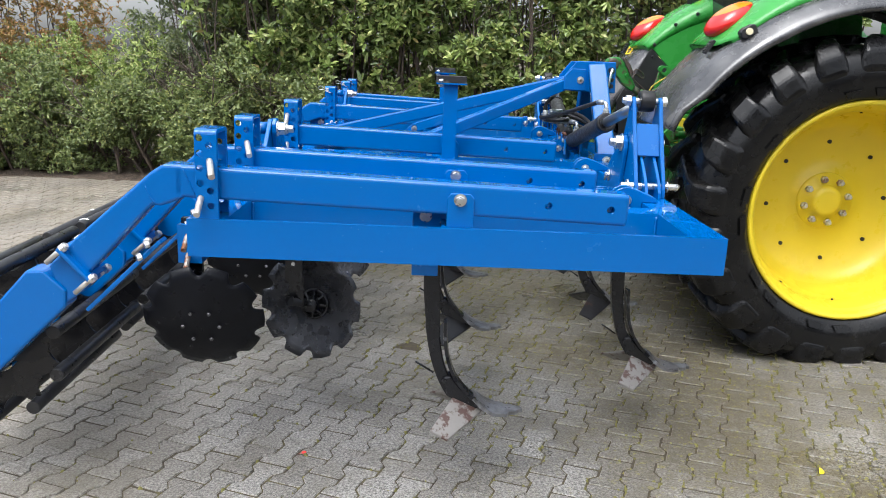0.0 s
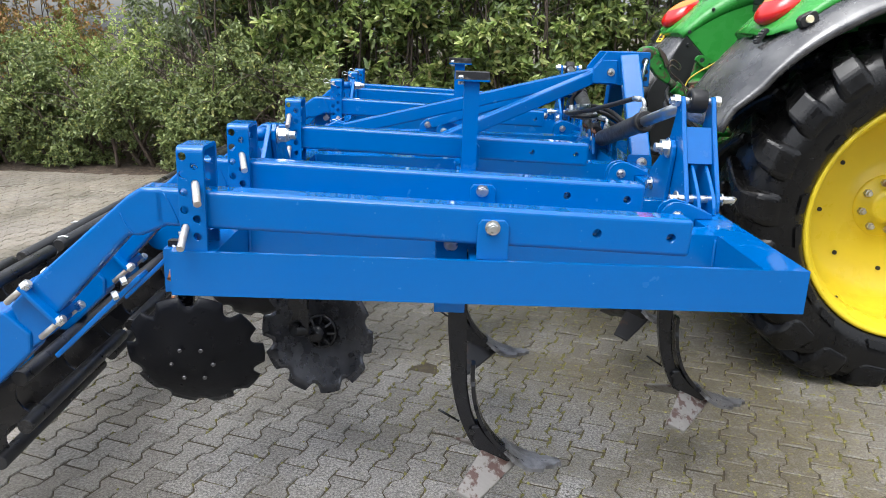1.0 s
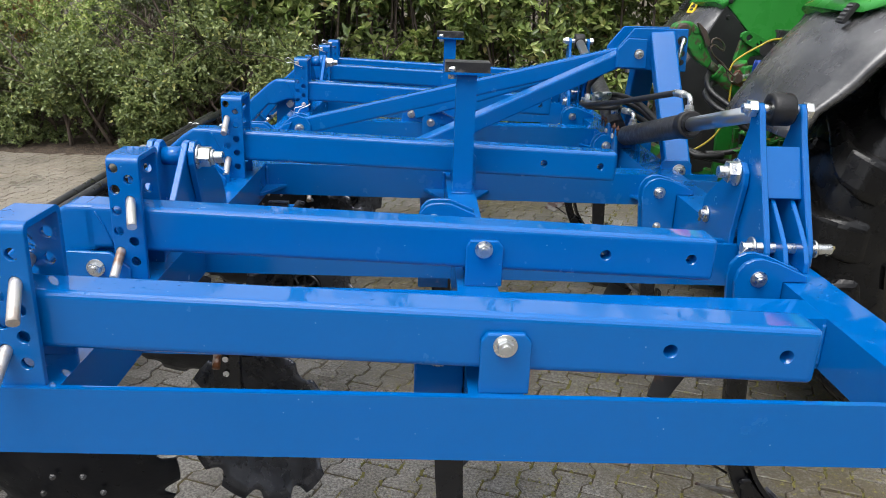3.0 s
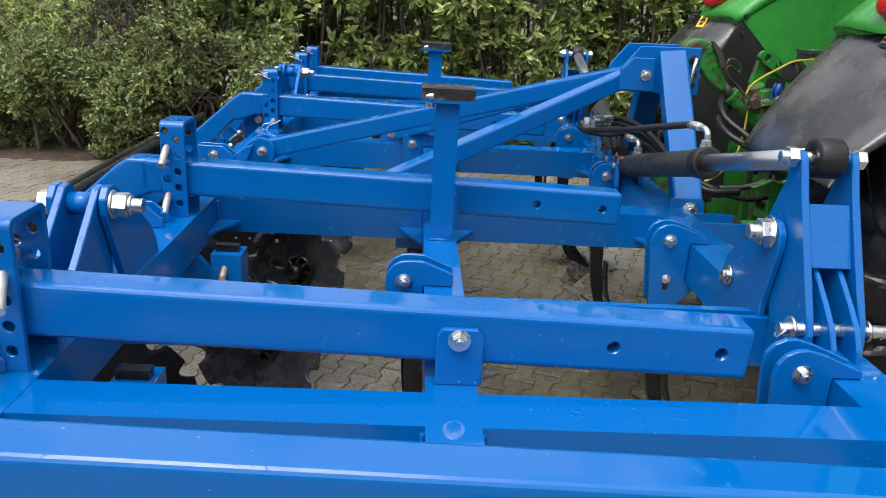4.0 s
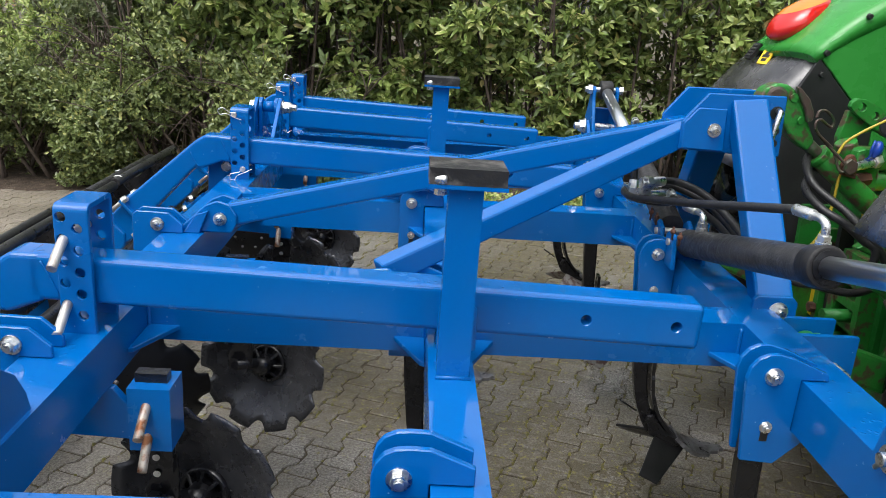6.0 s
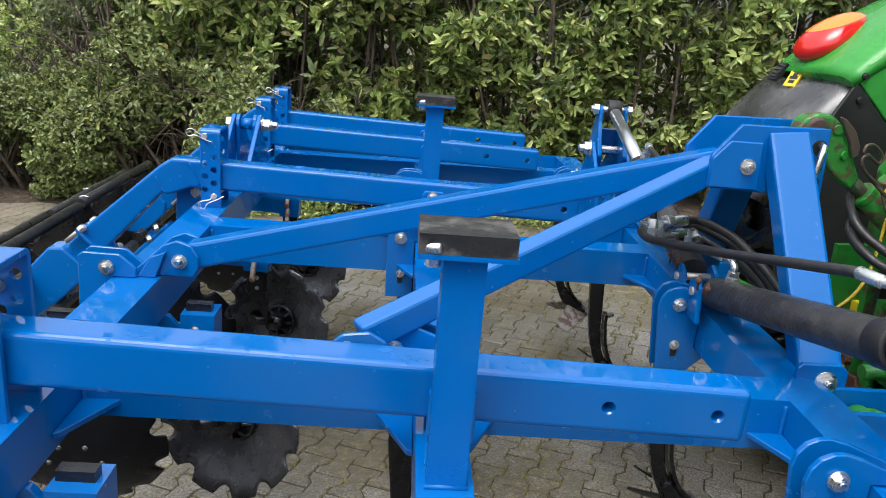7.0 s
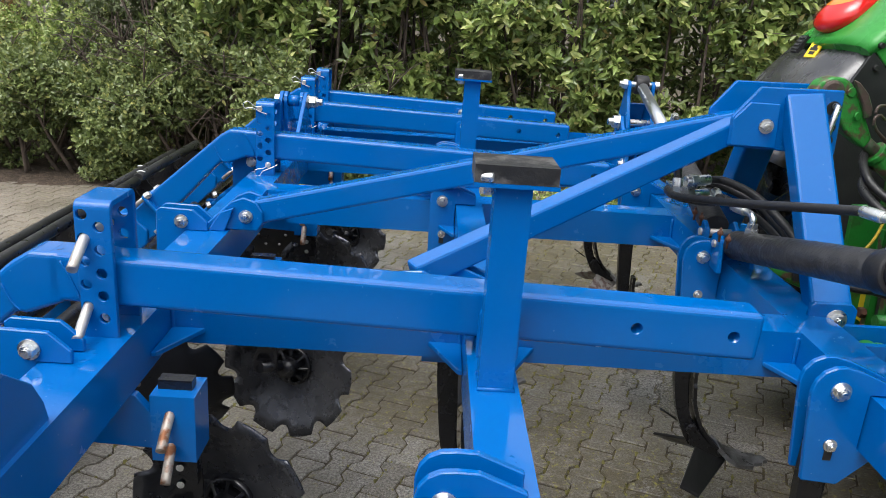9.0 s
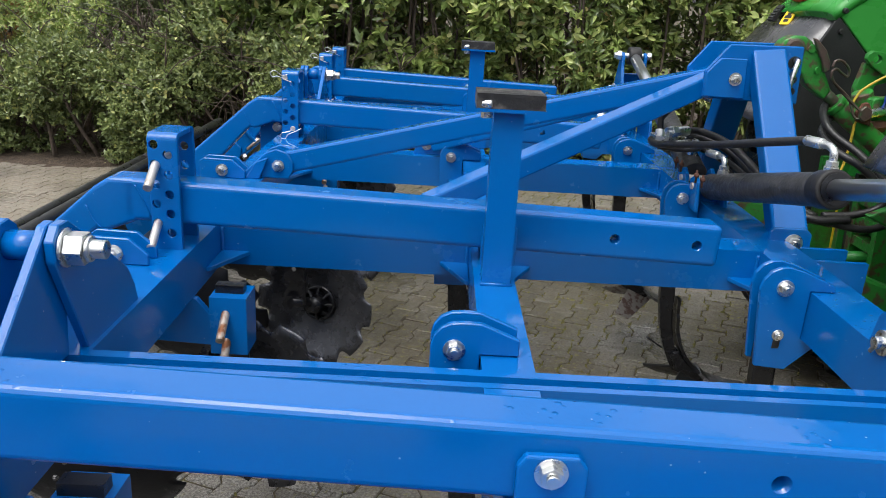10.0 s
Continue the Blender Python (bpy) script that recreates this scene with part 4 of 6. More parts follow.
        bmesh.ops.create_icosphere(b, subdivisions=2, radius=0.0085, matrix=pose(0.885, foot.y + dx * 4 - s * 0.05, 1.030))
        part("rusty_pin", b, RUST, cultivator, "dark rusty pin")
    # ports with bent fittings
    for at in (0.10, 0.70):
        p = foot + d * at
        f = B()
        rod(f, p + Vector((0, 0, 0.036)), p + Vector((0, 0, 0.052)), 0.018, 6)
        rod(f, p + Vector((0, 0, 0.052)), p + Vector((0, 0, 0.066)), 0.015, 6)
        z = 0.096 if at > 0.5 else 0.088
        bend = glide([p + Vector((0, 0, 0.064)), p + Vector((0, 0, z - 0.022)), p + Vector((-0.001, s * 0.004, z - 0.007)), p + Vector((-0.004, s * 0.020, z)), p + Vector((-0.008, s * 0.046, z))], 5)
        sweep(f, bend, 0.0092, 12)
        part("elbow_fitting", f, ZINC, ram)
        part("elbow_ferrule", rod(B(), p + Vector((-0.008, s * 0.044, z)), p + Vector((-0.020, s * 0.100, z - 0.002)), 0.0128, 14, None, 0.002), ZINC, ram)


folding(3.160, 1)
folding(other(3.160), -1)


# the mast with its three braces
mast = part("mast", prism(B(), [(0.866, 1.268), (0.866, 1.346), (0.930, 1.428), (1.150, 1.432), (1.158, 1.262), (1.06, 1.262)], "y", MID - 0.094, MID - 0.080, 0.003), BLUE, cultivator, "blue welded mast for the upper link")
part("mast_plate", prism(B(), [(0.866, 1.268), (0.866, 1.346), (0.930, 1.428), (1.150, 1.432), (1.158, 1.262), (1.06, 1.262)], "y", MID + 0.080, MID + 0.094, 0.003), BLUE, mast)
part("mast_doubler", prism(B(), [(0.868, 1.272), (0.868, 1.344), (0.905, 1.388), (0.985, 1.388), (0.992, 1.270)], "y", MID - 0.104, MID - 0.095, 0.003), BLUE, mast)
for s in (-1, 1):
    beam_top, beam_low = (1.046, MID + s * 0.078, 1.405), (1.082, MID + s * 0.405, 0.872)
    leg = B()
    beam(leg, beam_top, beam_low, 0.098, 0.066, 0.008, up=(0, -s, 0.6))
    part("mast_leg", leg, BLUE, mast)
    part("foot_plate", prism(B(), [(1.000, 0.80), (1.000, 0.955), (1.010, 0.965), (1.100, 0.965), (1.115, 0.95), (1.115, 0.80)], "y", MID + s * 0.432 - 0.007, MID + s * 0.432 + 0.007, 0.002), BLUE, mast)
    put_bolt(mast, (1.066, MID - 0.412 - 0.028 if s < 0 else MID + 0.42, 0.925), BOLT_BIG, None, "foot_bolt")
    for off in (-0.055, 0.055, ):
        part("hitch_plate", box(B(), 1.051, 1.215, MID + s * 0.50 + off - 0.008, MID + s * 0.50 + off + 0.008, 0.76, 0.915, 0.006, 2), BLUE, cultivator)
    part("hitch_pin", rod(B(), (1.165, MID + s * 0.50 - 0.12, 0.835), (1.165, MID + s * 0.50 + 0.12, 0.835), 0.014, 18), ZINC, cultivator)
put_bolt(mast, (0.955, MID - 0.105, 1.328))
grip = sweep(B(), [(1.128, MID - 0.10, 1.392), (1.128, MID - 0.118, 1.390), (1.120, MID - 0.124, 1.370), (1.112, MID - 0.124, 1.318), (1.106, MID - 0.122, 1.285)], 0.0085, 10)
part("upper_link_pin", grip, ZINC, mast)
part("pin_hole", rod(B(), (1.128, MID - 0.0945, 1.385), (1.128, MID - 0.0952, 1.385), 0.019, 20), INK, mast)
for z in (1.335, 1.300):
    part("pin_hole", rod(B(), (1.133, MID - 0.0945, z), (1.133, MID - 0.0952, z), 0.012, 18), INK, mast)
brace = part("brace", beam(B(), (-0.415, MID, 0.978), (0.930, MID, 1.322), 0.060, 0.068, 0.008), BLUE, cultivator, "blue box-section brace")
for s in (-1, 1):
    part("side_brace", beam(B(), (0.905, MID + s * 0.036, 1.311), (0.055, MID + s * 0.455, 0.978), 0.055, 0.062, 0.007), BLUE, brace)
    tip = B()
    prism(tip, [(-0.02, Z1 - 0.003), (0.115, Z1 - 0.003), (0.110, 0.985), (0.075, 1.005), (0.02, 0.998), (-0.012, 0.968)], "y", MID + s * 0.492 - 0.006, MID + s * 0.492 + 0.006, 0.003)
    part("brace_lug", tip, BLUE, cultivator)
    put_bolt(cultivator, (0.030, MID + s * 0.492 - 0.007, 0.965), BOLT, None, "brace_bolt")
    lug = B()
    prism(lug, [(-0.560, Z1), (-0.40, Z1), (-0.386, 0.955), (-0.386, 0.985), (-0.405, 1.015), (-0.440, 1.026), (-0.475, 1.012)], "y", MID + s * 0.038 - 0.006, MID + s * 0.038 + 0.006, 0.003)
    part("brace_lug", lug, BLUE, cultivator)
put_bolt(cultivator, (-0.433, MID - 0.045, 0.972), BOLT, None, "brace_bolt")
part("stiffener", prism(B(), [(-0.535, Z1), (-0.49, Z1), (-0.462, 1.0), (-0.50, 0.985)], "y", MID - 0.062, MID - 0.046, 0.002), BLUE, cultivator)


# hoses of the rams, gathered behind the mast and led to the tractor
def hose(points, r=0.0105, parent=None, mat=HOSE, name="hose", steps=9):
    return part(name, sweep(B(), glide(points, steps), r, 10), mat, parent or cultivator)


def ferrule(p, q, r=0.0145):
    part("hose_ferrule", rod(B(), p, q, r, 14, None, 0.002), ZINC, cultivator)


hose([(0.952, 3.848, 1.241), (0.908, 4.02, 1.201), (0.858, 4.20, 1.159), (0.808, 4.37, 1.124), (0.778, 4.48, 1.104), (0.772, 4.535, 1.104), (0.785, 4.575, 1.104), (0.812, 4.592, 1.108)], 0.0112)
hose([(0.905, 4.632, 1.112), (0.96, 4.632, 1.108), (1.03, 4.56, 1.085), (1.075, 4.45, 1.040), (1.10, 4.35, 0.99), (1.16, 4.28, 0.95), (1.27, 4.26, 0.93)], 0.012)
hose([(0.898, 4.570, 1.138), (0.95, 4.570, 1.136), (1.01, 4.50, 1.115), (1.06, 4.40, 1.065), (1.095, 4.30, 1.01), (1.17, 4.20, 0.96), (1.29, 4.20, 0.96)], 0.012)
hose([(0.940, 4.690, 1.070), (1.00, 4.670, 1.060), (1.06, 4.55, 1.030), (1.12, 4.42, 0.98), (1.26, 4.33, 0.93)], 0.012)
hose([(0.800, 4.545, 1.135), (0.800, 4.555, 1.175), (0.822, 4.555, 1.205), (0.850, 4.60, 1.222), (0.885, 4.75, 1.235), (0.925, 4.95, 1.236), (0.950, 5.126, 1.241)], 0.0105)
hose([(0.928, 4.555, 1.092), (0.922, 4.505, 1.096), (0.890, 4.462, 1.098), (0.84, 4.465, 1.095), (0.803, 4.52, 1.090), (0.812, 4.585, 1.082), (0.845, 4.635, 1.078)], 0.0105)
for p, q in (((0.812, 4.590, 1.108), (0.830, 4.600, 1.109)), ((0.832, 4.601, 1.109), (0.907, 4.633, 1.112)), ((0.822, 4.548, 1.134), (0.900, 4.571, 1.138)), ((0.845, 4.634, 1.078), (0.942, 4.691, 1.070)), ((0.800, 4.540, 1.112), (0.800, 4.548, 1.142))):
    ferrule(p, q, 0.0155)
part("hose_union", box(B(), 0.782, 0.826, 4.525, 4.600, 1.092, 1.122, 0.006, 2), ZINC, cultivator)
for p in ((0.846, 4.606, 1.1095), (0.836, 4.552, 1.1345), (0.862, 4.645, 1.0765)):
    part("hose_nut", rod(B(), Vector(p), Vector(p) + Vector((0.022, 0.009, 0)), 0.0195, 6, None, 0.002), ZINC, cultivator)


# ---- the tractor, in the yard's axes ----
tractor = thing("tractor", "green farm tractor with yellow wheels, hitched to the cultivator", "tractor")
AX, AZ = 2.18, 0.738            # the rear axle
TR = 0.815                      # tyre radius over the lugs


def tyre_mesh():
    """Carcass and lugs, about the axle, the outer side at -y."""
    bm = B()
    w = 0.285
    prof = [(0.515, -w + 0.065), (0.540, -w + 0.022), (0.60, -w + 0.002), (0.66, -w), (0.715, -w + 0.018), (0.752, -w + 0.055), (0.768, -w + 0.12), (0.776, 0), (0.768, w - 0.12), (0.752, w - 0.055), (0.715, w - 0.018), (0.66, w), (0.60, w - 0.002), (0.540, w - 0.022), (0.515, w - 0.065)]
    lathe(bm, prof, (0, 0, 0), "y", 96)
    return bm


def lug(bm, ang, side):
    """One tread bar: from the middle of the tread out over the shoulder, swept back."""
    pts = [(0.018, 0.00, 0.774), (-0.075, 0.060, 0.772), (-0.165, 0.135, 0.766), (-0.230, 0.178, 0.752), (-0.268, 0.195, 0.722), (-0.284, 0.200, 0.665)]
    rows = []
    for k, (y, a, r) in enumerate(pts):
        half = (0.032, 0.038, 0.052, 0.074, 0.084, 0.080)[k]
        rise = (0.040, 0.044, 0.048, 0.054, 0.050, 0.012)[k]
        out = (0, 0, 0, 0.004, 0.016, 0.010)[k]
        ring = []
        for da, dr in ((-half, -0.02), (-half * 0.72, rise), (half * 0.72, rise), (half, -0.02)):
            th = ang + side * 0.0 + (a + da / 0.78)
            rr = r + dr if k < 4 else r + dr * 0.55
            yy = (y - (out if dr > 0 else 0)) * side
            ring.append(bm.verts.new((rr * math.cos(th), yy, rr * math.sin(th))))
        rows.append(ring)
    fs = []
    for a, b in zip(rows, rows[1:]):
        for j in range(3):
            fs.append(bm.faces.new((a[j], a[j + 1], b[j + 1], b[j])))
    fs.append(bm.faces.new(rows[0]))
    fs.append(bm.faces.new(rows[-1][::-1]))
    bmesh.ops.recalc_face_normals(bm, faces=fs)
    return fs


def flattened(bm):
    """The tyre spreads where it stands on the yard."""
    low = -AZ + 0.003
    for v in bm.verts:
        if v.co.z < low:
            v.co.y *= 1 + 0.25 * (low - v.co.z)
            v.co.z = low
    return bm


def rear_wheel(y, s):
    """y: the tyre's middle. s: 1 where the outer side faces -y."""
    m = pose(AX, y, AZ, 0, 0, 0 if s > 0 else 180)
    wheel = part("rear_wheel", flattened(tyre_mesh()), TYRE, tractor, "wet black ribbed tractor tyre on a yellow rim", m)
    count = 22
    for side in (1, -1):
        for k in range(count):
            bm = B()
            lug(bm, (k + (0.5 if side < 0 else 0)) * math.tau / count, side)
            bevelled(bm, list(bm.verts), 0.014, 2)
            part("tread_lug", flattened(bm), TYRE, wheel)
    rim = B()
    lathe(rim, [(0.478, -0.190), (0.500, -0.198), (0.516, -0.216), (0.526, -0.236), (0.522, -0.250), (0.508, -0.250), (0.498, -0.238), (0.492, -0.218), (0.478, -0.205), (0.470, -0.170), (0.462, -0.120), (0.468, -0.095), (0.455, -0.070), (0.440, -0.030), (0.425, 0.030), (0.36, 0.075), (0.25, 0.098), (0.165, 0.104), (0.155, 0.092), (0.0, 0.092)], (0, 0, 0), "y", 96)
    rim_part = part("rim", rim, YELLOW, wheel, "yellow dished steel rim")
    hub = B()
    lathe(hub, [(0.145, 0.092), (0.140, 0.080), (0.082, 0.078), (0.078, 0.060), (0.05, 0.052), (0.0, 0.050)], (0, 0, 0), "y", 48)
    part("hub_plate", hub, YELLOW, wheel)
    for k in range(8):
        a = k * math.tau / 8 + 0.2
        put = pose(0.112 * math.cos(a), 0.080, 0.112 * math.sin(a))
        part("wheel_nut", NUT_ME, None, wheel, "", put)
    for k in range(8):
        a = k * math.tau / 8 + 0.05
        b = B()
        c = Vector((0.300 * math.cos(a), 0.083, 0.300 * math.sin(a)))
        rod(b, c + Vector((0, 0.02, 0)), c + Vector((0, -0.004, 0)), 0.010, 12)
        part("rim_hole", b, INK, wheel)
    for k in range(10):
        a = k * math.tau / 10 + 0.3
        b = B()
        c = Vector((0.462 * math.cos(a), -0.125, 0.462 * math.sin(a)))
        rod(b, c * 1.0, c - Vector((0.006 * math.cos(a), 0, 0.006 * math.sin(a))), 0.006, 8)
        part("rim_rivet", b, INK, wheel)
    # raised marks on the sidewall: the blocks and bars near the bead
    for k in range(26):
        a = k * math.tau / 26
        b = B()
        q = [(0.548, a), (0.578, a + 0.03), (0.578, a + 0.17), (0.548, a + 0.15)]
        if k % 3 == 2:
            q = [(0.60, a), (0.655, a + 0.05), (0.652, a + 0.065), (0.598, a + 0.015)]
        vs = [b.verts.new((r * math.cos(t), -0.2848 - 0.0015 + (0.012 if r < 0.56 else 0.0), r * math.sin(t))) for r, t in q]
        lo = [b.verts.new(v.co + Vector((0, 0.012, 0))) for v in vs]
        b.faces.new(vs)
        for j in range(4):
            b.faces.new((vs[j], vs[(j + 1) % 4], lo[(j + 1) % 4], lo[j]))
        bmesh.ops.recalc_face_normals(b, faces=list(b.faces))
        part("sidewall_mark", b, TYRE, wheel)


nb = B()
rod(nb, (0, 0.002, 0), (0, -0.020, 0), 0.018, 6, None, 0.002)
rod(nb, (0, -0.020, 0), (0, -0.034, 0), 0.011, 12, None, 0.002)
NUT_ME = mesh_of("wheel_nut", nb, PIN)
WHEEL_Y = 3.765
rear_wheel(WHEEL_Y, 1)
rear_wheel(other(WHEEL_Y), -1)


def arc_shell(bm, a0, a1, section, n=40, close=True):
    """Sweeps a section of (y, radius) pairs about the axle from angle a0 to a1 (degrees, 90 on top, 180 behind)."""
    rows = []
    for k in range(n + 1):
        th = radians(a0 + (a1 - a0) * k / n)
        rows.append([bm.verts.new((AX + r(k / n) * math.cos(th) if callable(r) else AX + r * math.cos(th), y, AZ + (r(k / n) if callable(r) else r) * math.sin(th))) for y, r in section])
    m = len(section)
    for a, b in zip(rows, rows[1:]):
        for j in range(m if close else m - 1):
            bm.faces.new((a[j], a[(j + 1) % m], b[(j + 1) % m], b[j])).smooth = True
    if close:
        bm.faces.new(rows[0])
        bm.faces.new(rows[-1][::-1])
    bmesh.ops.recalc_face_normals(bm, faces=list(bm.faces))
    return bm


def fender(s):
    """s: 1 for the side at smaller y."""
    def Y(y):
        return y if s > 0 else other(y)

    first, last = 157.5, 40.0

    def angle(t):
        return first + (last - first) * t

    def crest(d):
        return lambda t: 1.0 + d + 0.012 * max(0.0, (angle(t) - 132) / 21.5) ** 2

    def lip(d):
        # the hem is drawn up towards the rear tip
        def radius(t):
            a = angle(t)
            return d + 0.918 + 0.034 * min(1.0, max(0.0, (a - 120) / 22)) + 0.052 * min(1.0, max(0.0, (a - 143) / 9.0)) ** 1.5
        return radius

    def between(k, d):
        return lambda t: lip(0)(t) * (1 - k) + crest(d)(t) * k

    sec = [(Y(3.474), lip(-0.012)), (Y(3.466), lip(0.004)), (Y(3.470), lip(0.020)), (Y(3.492), between(0.45, 0.0)), (Y(3.520), between(0.78, 0.004)), (Y(3.56), crest(0.006)), (Y(3.66), crest(0.014)), (Y(3.80), crest(0.017)), (Y(3.95), crest(0.015)), (Y(4.035), crest(0.004)), (Y(4.078), crest(-0.028)), (Y(4.09), crest(-0.07)), (Y(4.075), crest(-0.07)), (Y(4.06), crest(-0.035)), (Y(3.80), crest(0.0)), (Y(3.66), crest(-0.002)), (Y(3.56), crest(-0.010)), (Y(3.515), between(0.60, -0.01)), (Y(3.486), lip(0.012)), (Y(3.484), lip(-0.012))]
    rear_f = part("fender", arc_shell(B(), first, last, sec, 60), PLASTIC, tractor, "weathered black plastic mudguard with a green cap")
    # green cap, swelling towards the lamp

    def cap(d):
        return lambda t: 1.008 + d * min(1.0, 0.30 + 1.9 * t)

    green = [(Y(3.560), cap(0.0)), (Y(3.585), cap(0.050)), (Y(3.64), cap(0.088)), (Y(3.78), cap(0.112)), (Y(3.97), cap(0.106)), (Y(4.065), cap(0.075)), (Y(4.092), cap(0.030)), (Y(4.094), cap(-0.05)), (Y(3.80), cap(-0.02)), (Y(3.58), cap(-0.015))]
    cap_bm = arc_shell(B(), 138, 40, green, 40)
    for v in cap_bm.verts:
        # the seam to the black plastic runs askew, further back on the outer side
        th0, r0 = math.atan2(v.co.z - AZ, v.co.x - AX), math.hypot(v.co.z - AZ, v.co.x - AX)
        inward = min(1.0, max(0.0, (abs(v.co.y - Y(3.40)) - 0.34) / 0.33))
        edge = min(1.0, max(0.0, (3.67 - (v.co.y if s > 0 else other(v.co.y))) / 0.11))
        th1 = radians(40) + (th0 - radians(40)) * (93.4 - 1.4 * inward - 5.0 * edge ** 2) / 98
        v.co.x, v.co.z = AX + r0 * math.cos(th1), AZ + r0 * math.sin(th1)
    part("fender_cap", cap_bm, GREEN, rear_f)
    # lamp: a swollen red lens with an amber upper part, on a slanted seat
    th = radians(124.4)
    c = Vector((AX + 1.062 * math.cos(th), Y(3.79), AZ + 1.062 * math.sin(th)))
    for name, mat, lo, hi in (("tail_lamp", RED_LENS, 0.0, 0.70), ("turn_lamp", AMBER_LENS, 0.66, 1.0)):
        b = B()
        bmesh.ops.create_uvsphere(b, u_segments=32, v_segments=20, radius=1.0)
        for v in list(b.verts):
            x, y, z = v.co
            v.co = Vector((x * 0.126, y * 0.100 * (1 - 0.25 * x), z * 0.062))
        if name == "turn_lamp":
            bmesh.ops.bisect_plane(b, geom=list(b.verts) + list(b.edges) + list(b.faces), plane_co=(0.0, 0.0, 0.041), plane_no=(-0.20, 0, -0.97), clear_outer=True)
            for v in b.verts:
                v.co *= 1.012
        for f in b.faces:
            f.smooth = True
        lamp = part(name, b, mat, rear_f)
        lamp.matrix_local = pose(c.x, c.y, c.z, 0, -31, 0)
    vent = part("vent", box(B(), -0.034, 0.034, -0.024, 0.024, -0.006, 0.007, 0.006, 2), INK, rear_f)
    vent_at = pose(1.462, Y(3.700), 1.490, 0, 0, s * -3) @ pose(0, 0, 0, 0, -56, 0)
    vent.matrix_local = vent_at
    for k in range(4):
        slat = part("vent_slat", box(B(), -0.0035, 0.0035, -0.019, 0.019, 0.006, 0.011, 0.001), PLASTIC, rear_f)
        slat.matrix_local = vent_at @ pose(-0.0225 + 0.015 * k, 0, 0)
    # inner wall of the mudguard: black corner, green panel
    def wall(poly, mat, y0, y1, name):
        lo, hi = sorted((Y(y0), Y(y1)))
        return part(name, prism(B(), poly, "y", lo, hi, 0.003), mat, rear_f)

    wall([(AX + 0.955 * math.cos(radians(a)), AZ + 0.955 * math.sin(radians(a))) for a in range(153, 138, -3)] + [(1.523, 1.492), (1.648, 1.360), (1.75, 1.255)] + ([(1.75, 1.02), (1.66, 0.72), (1.40, 0.70)] if s < 0 else [(1.66, 1.24), (1.52, 1.20)]), DARK_PLASTIC, 4.080, 4.094, "mudguard_corner")
    wall([(AX + 1.024 * math.cos(radians(a)), AZ + 1.024 * math.sin(radians(a))) for a in range(128, 76, -4)] + [(2.45, 0.95), (1.755, 0.95), (1.755, 1.259), (1.651, 1.364), (1.527, 1.495)], GREEN, 4.078, 4.092, "mudguard_panel")
    for a, r in ((132.5, 0.95), (129.6, 1.00), (120, 1.03), (146, 0.92), (112, 1.03)):
        b = B()
        c2 = Vector((AX + r * math.cos(radians(a)), Y(4.094), AZ + r * math.sin(radians(a))))
        rod(b, c2, c2 + Vector((0, s * 0.012, 0)), 0.011, 12, 0.008)
        part("screw", b, INK, rear_f)
    if s > 0:
        return rear_f
    stick = part("warning_sticker", box(B(), -0.029, 0.029, -0.025, 0.025, -0.004, 0.002, 0.001), STICKER, rear_f)
    stick_at = pose(1.463, 5.168, 1.475, 0, 0, 20) @ pose(0, 0, 0, 0, -58, 0)
    stick.matrix_local = stick_at
    for k, (a, w) in enumerate(((-0.012, 0.012), (0.004, 0.017), (0.014, 0.009))):
        mark = part("printed_bar", box(B(), -0.006, 0.006, -w, w, 0.0022, 0.003, 0), INK, rear_f)
        mark.matrix_local = stick_at @ pose(a, 0, 0)
    return rear_f


fenders = [fender(1), fender(-1)]
# work lamp on the near mudguard
wl_part = part("work_lamp", prism(B(), [(-0.038, -0.014), (-0.024, -0.024), (0.024, -0.024), (0.038, -0.014), (0.038, 0.014), (0.024, 0.024), (-0.024, 0.024), (-0.038, 0.014)], "y", -0.018, 0.02, 0.004), INK, fenders[0])
lamp_at = pose(1.575, 3.545, 1.555, 0, -28, 0)
wl_part.matrix_local = lamp_at
lens_b = B()
rod(lens_b, (0, -0.012, 0), (0, -0.027, 0), 0.018, 20, 0.014)
lens_o = part("lamp_lens", lens_b, shader("pale_lens", (0.75, 0.68, 0.45), 0.15)[0], fenders[0])
lens_o.matrix_local = lamp_at

beacon = part("marker_lamp", box(B(), 1.800, 1.872, 5.07, 5.15, 1.795, 1.90, 0.012, 3), AMBER_LENS, fenders[1])
part("lamp_foot", box(B(), 1.806, 1.866, 5.075, 5.145, 1.690, 1.794, 0.008, 2), INK, fenders[1])
# body between the wheels
part("rear_housing", box(B(), 1.62, 2.6, 4.14, 4.84, 0.48, 1.12, 0.03, 3), GREEN_DIRTY, tractor, "dirty green cast rear axle housing")
part("axle_tube", rod(B(), (AX, 3.86, AZ), (AX, other(3.86), AZ), 0.13, 28), GREEN_DIRTY, tractor)
part("cab_wall", box(B(), 1.90, 2.0, 3.96, other(3.96), 1.10, 1.95, 0.03, 3), GREEN, tractor, "green rear cab wall")
part("cab_window", box(B(), 1.885, 1.899, 4.08, other(4.08), 1.62, 2.6, 0.004), shader("tinted_cab_glass", (0.02, 0.025, 0.025), 0.06)[0], tractor)
for s in (-1, 1):
    part("cab_post", beam(B(), (1.90, MID + s * 0.47, 1.60), (2.02, MID + s * 0.44, 2.65), 0.07, 0.09, 0.015), GREEN, tractor)
part("cab_roof", box(B(), 1.75, 3.2, 3.95, other(3.95), 2.62, 2.80, 0.05, 3), GREEN, tractor)
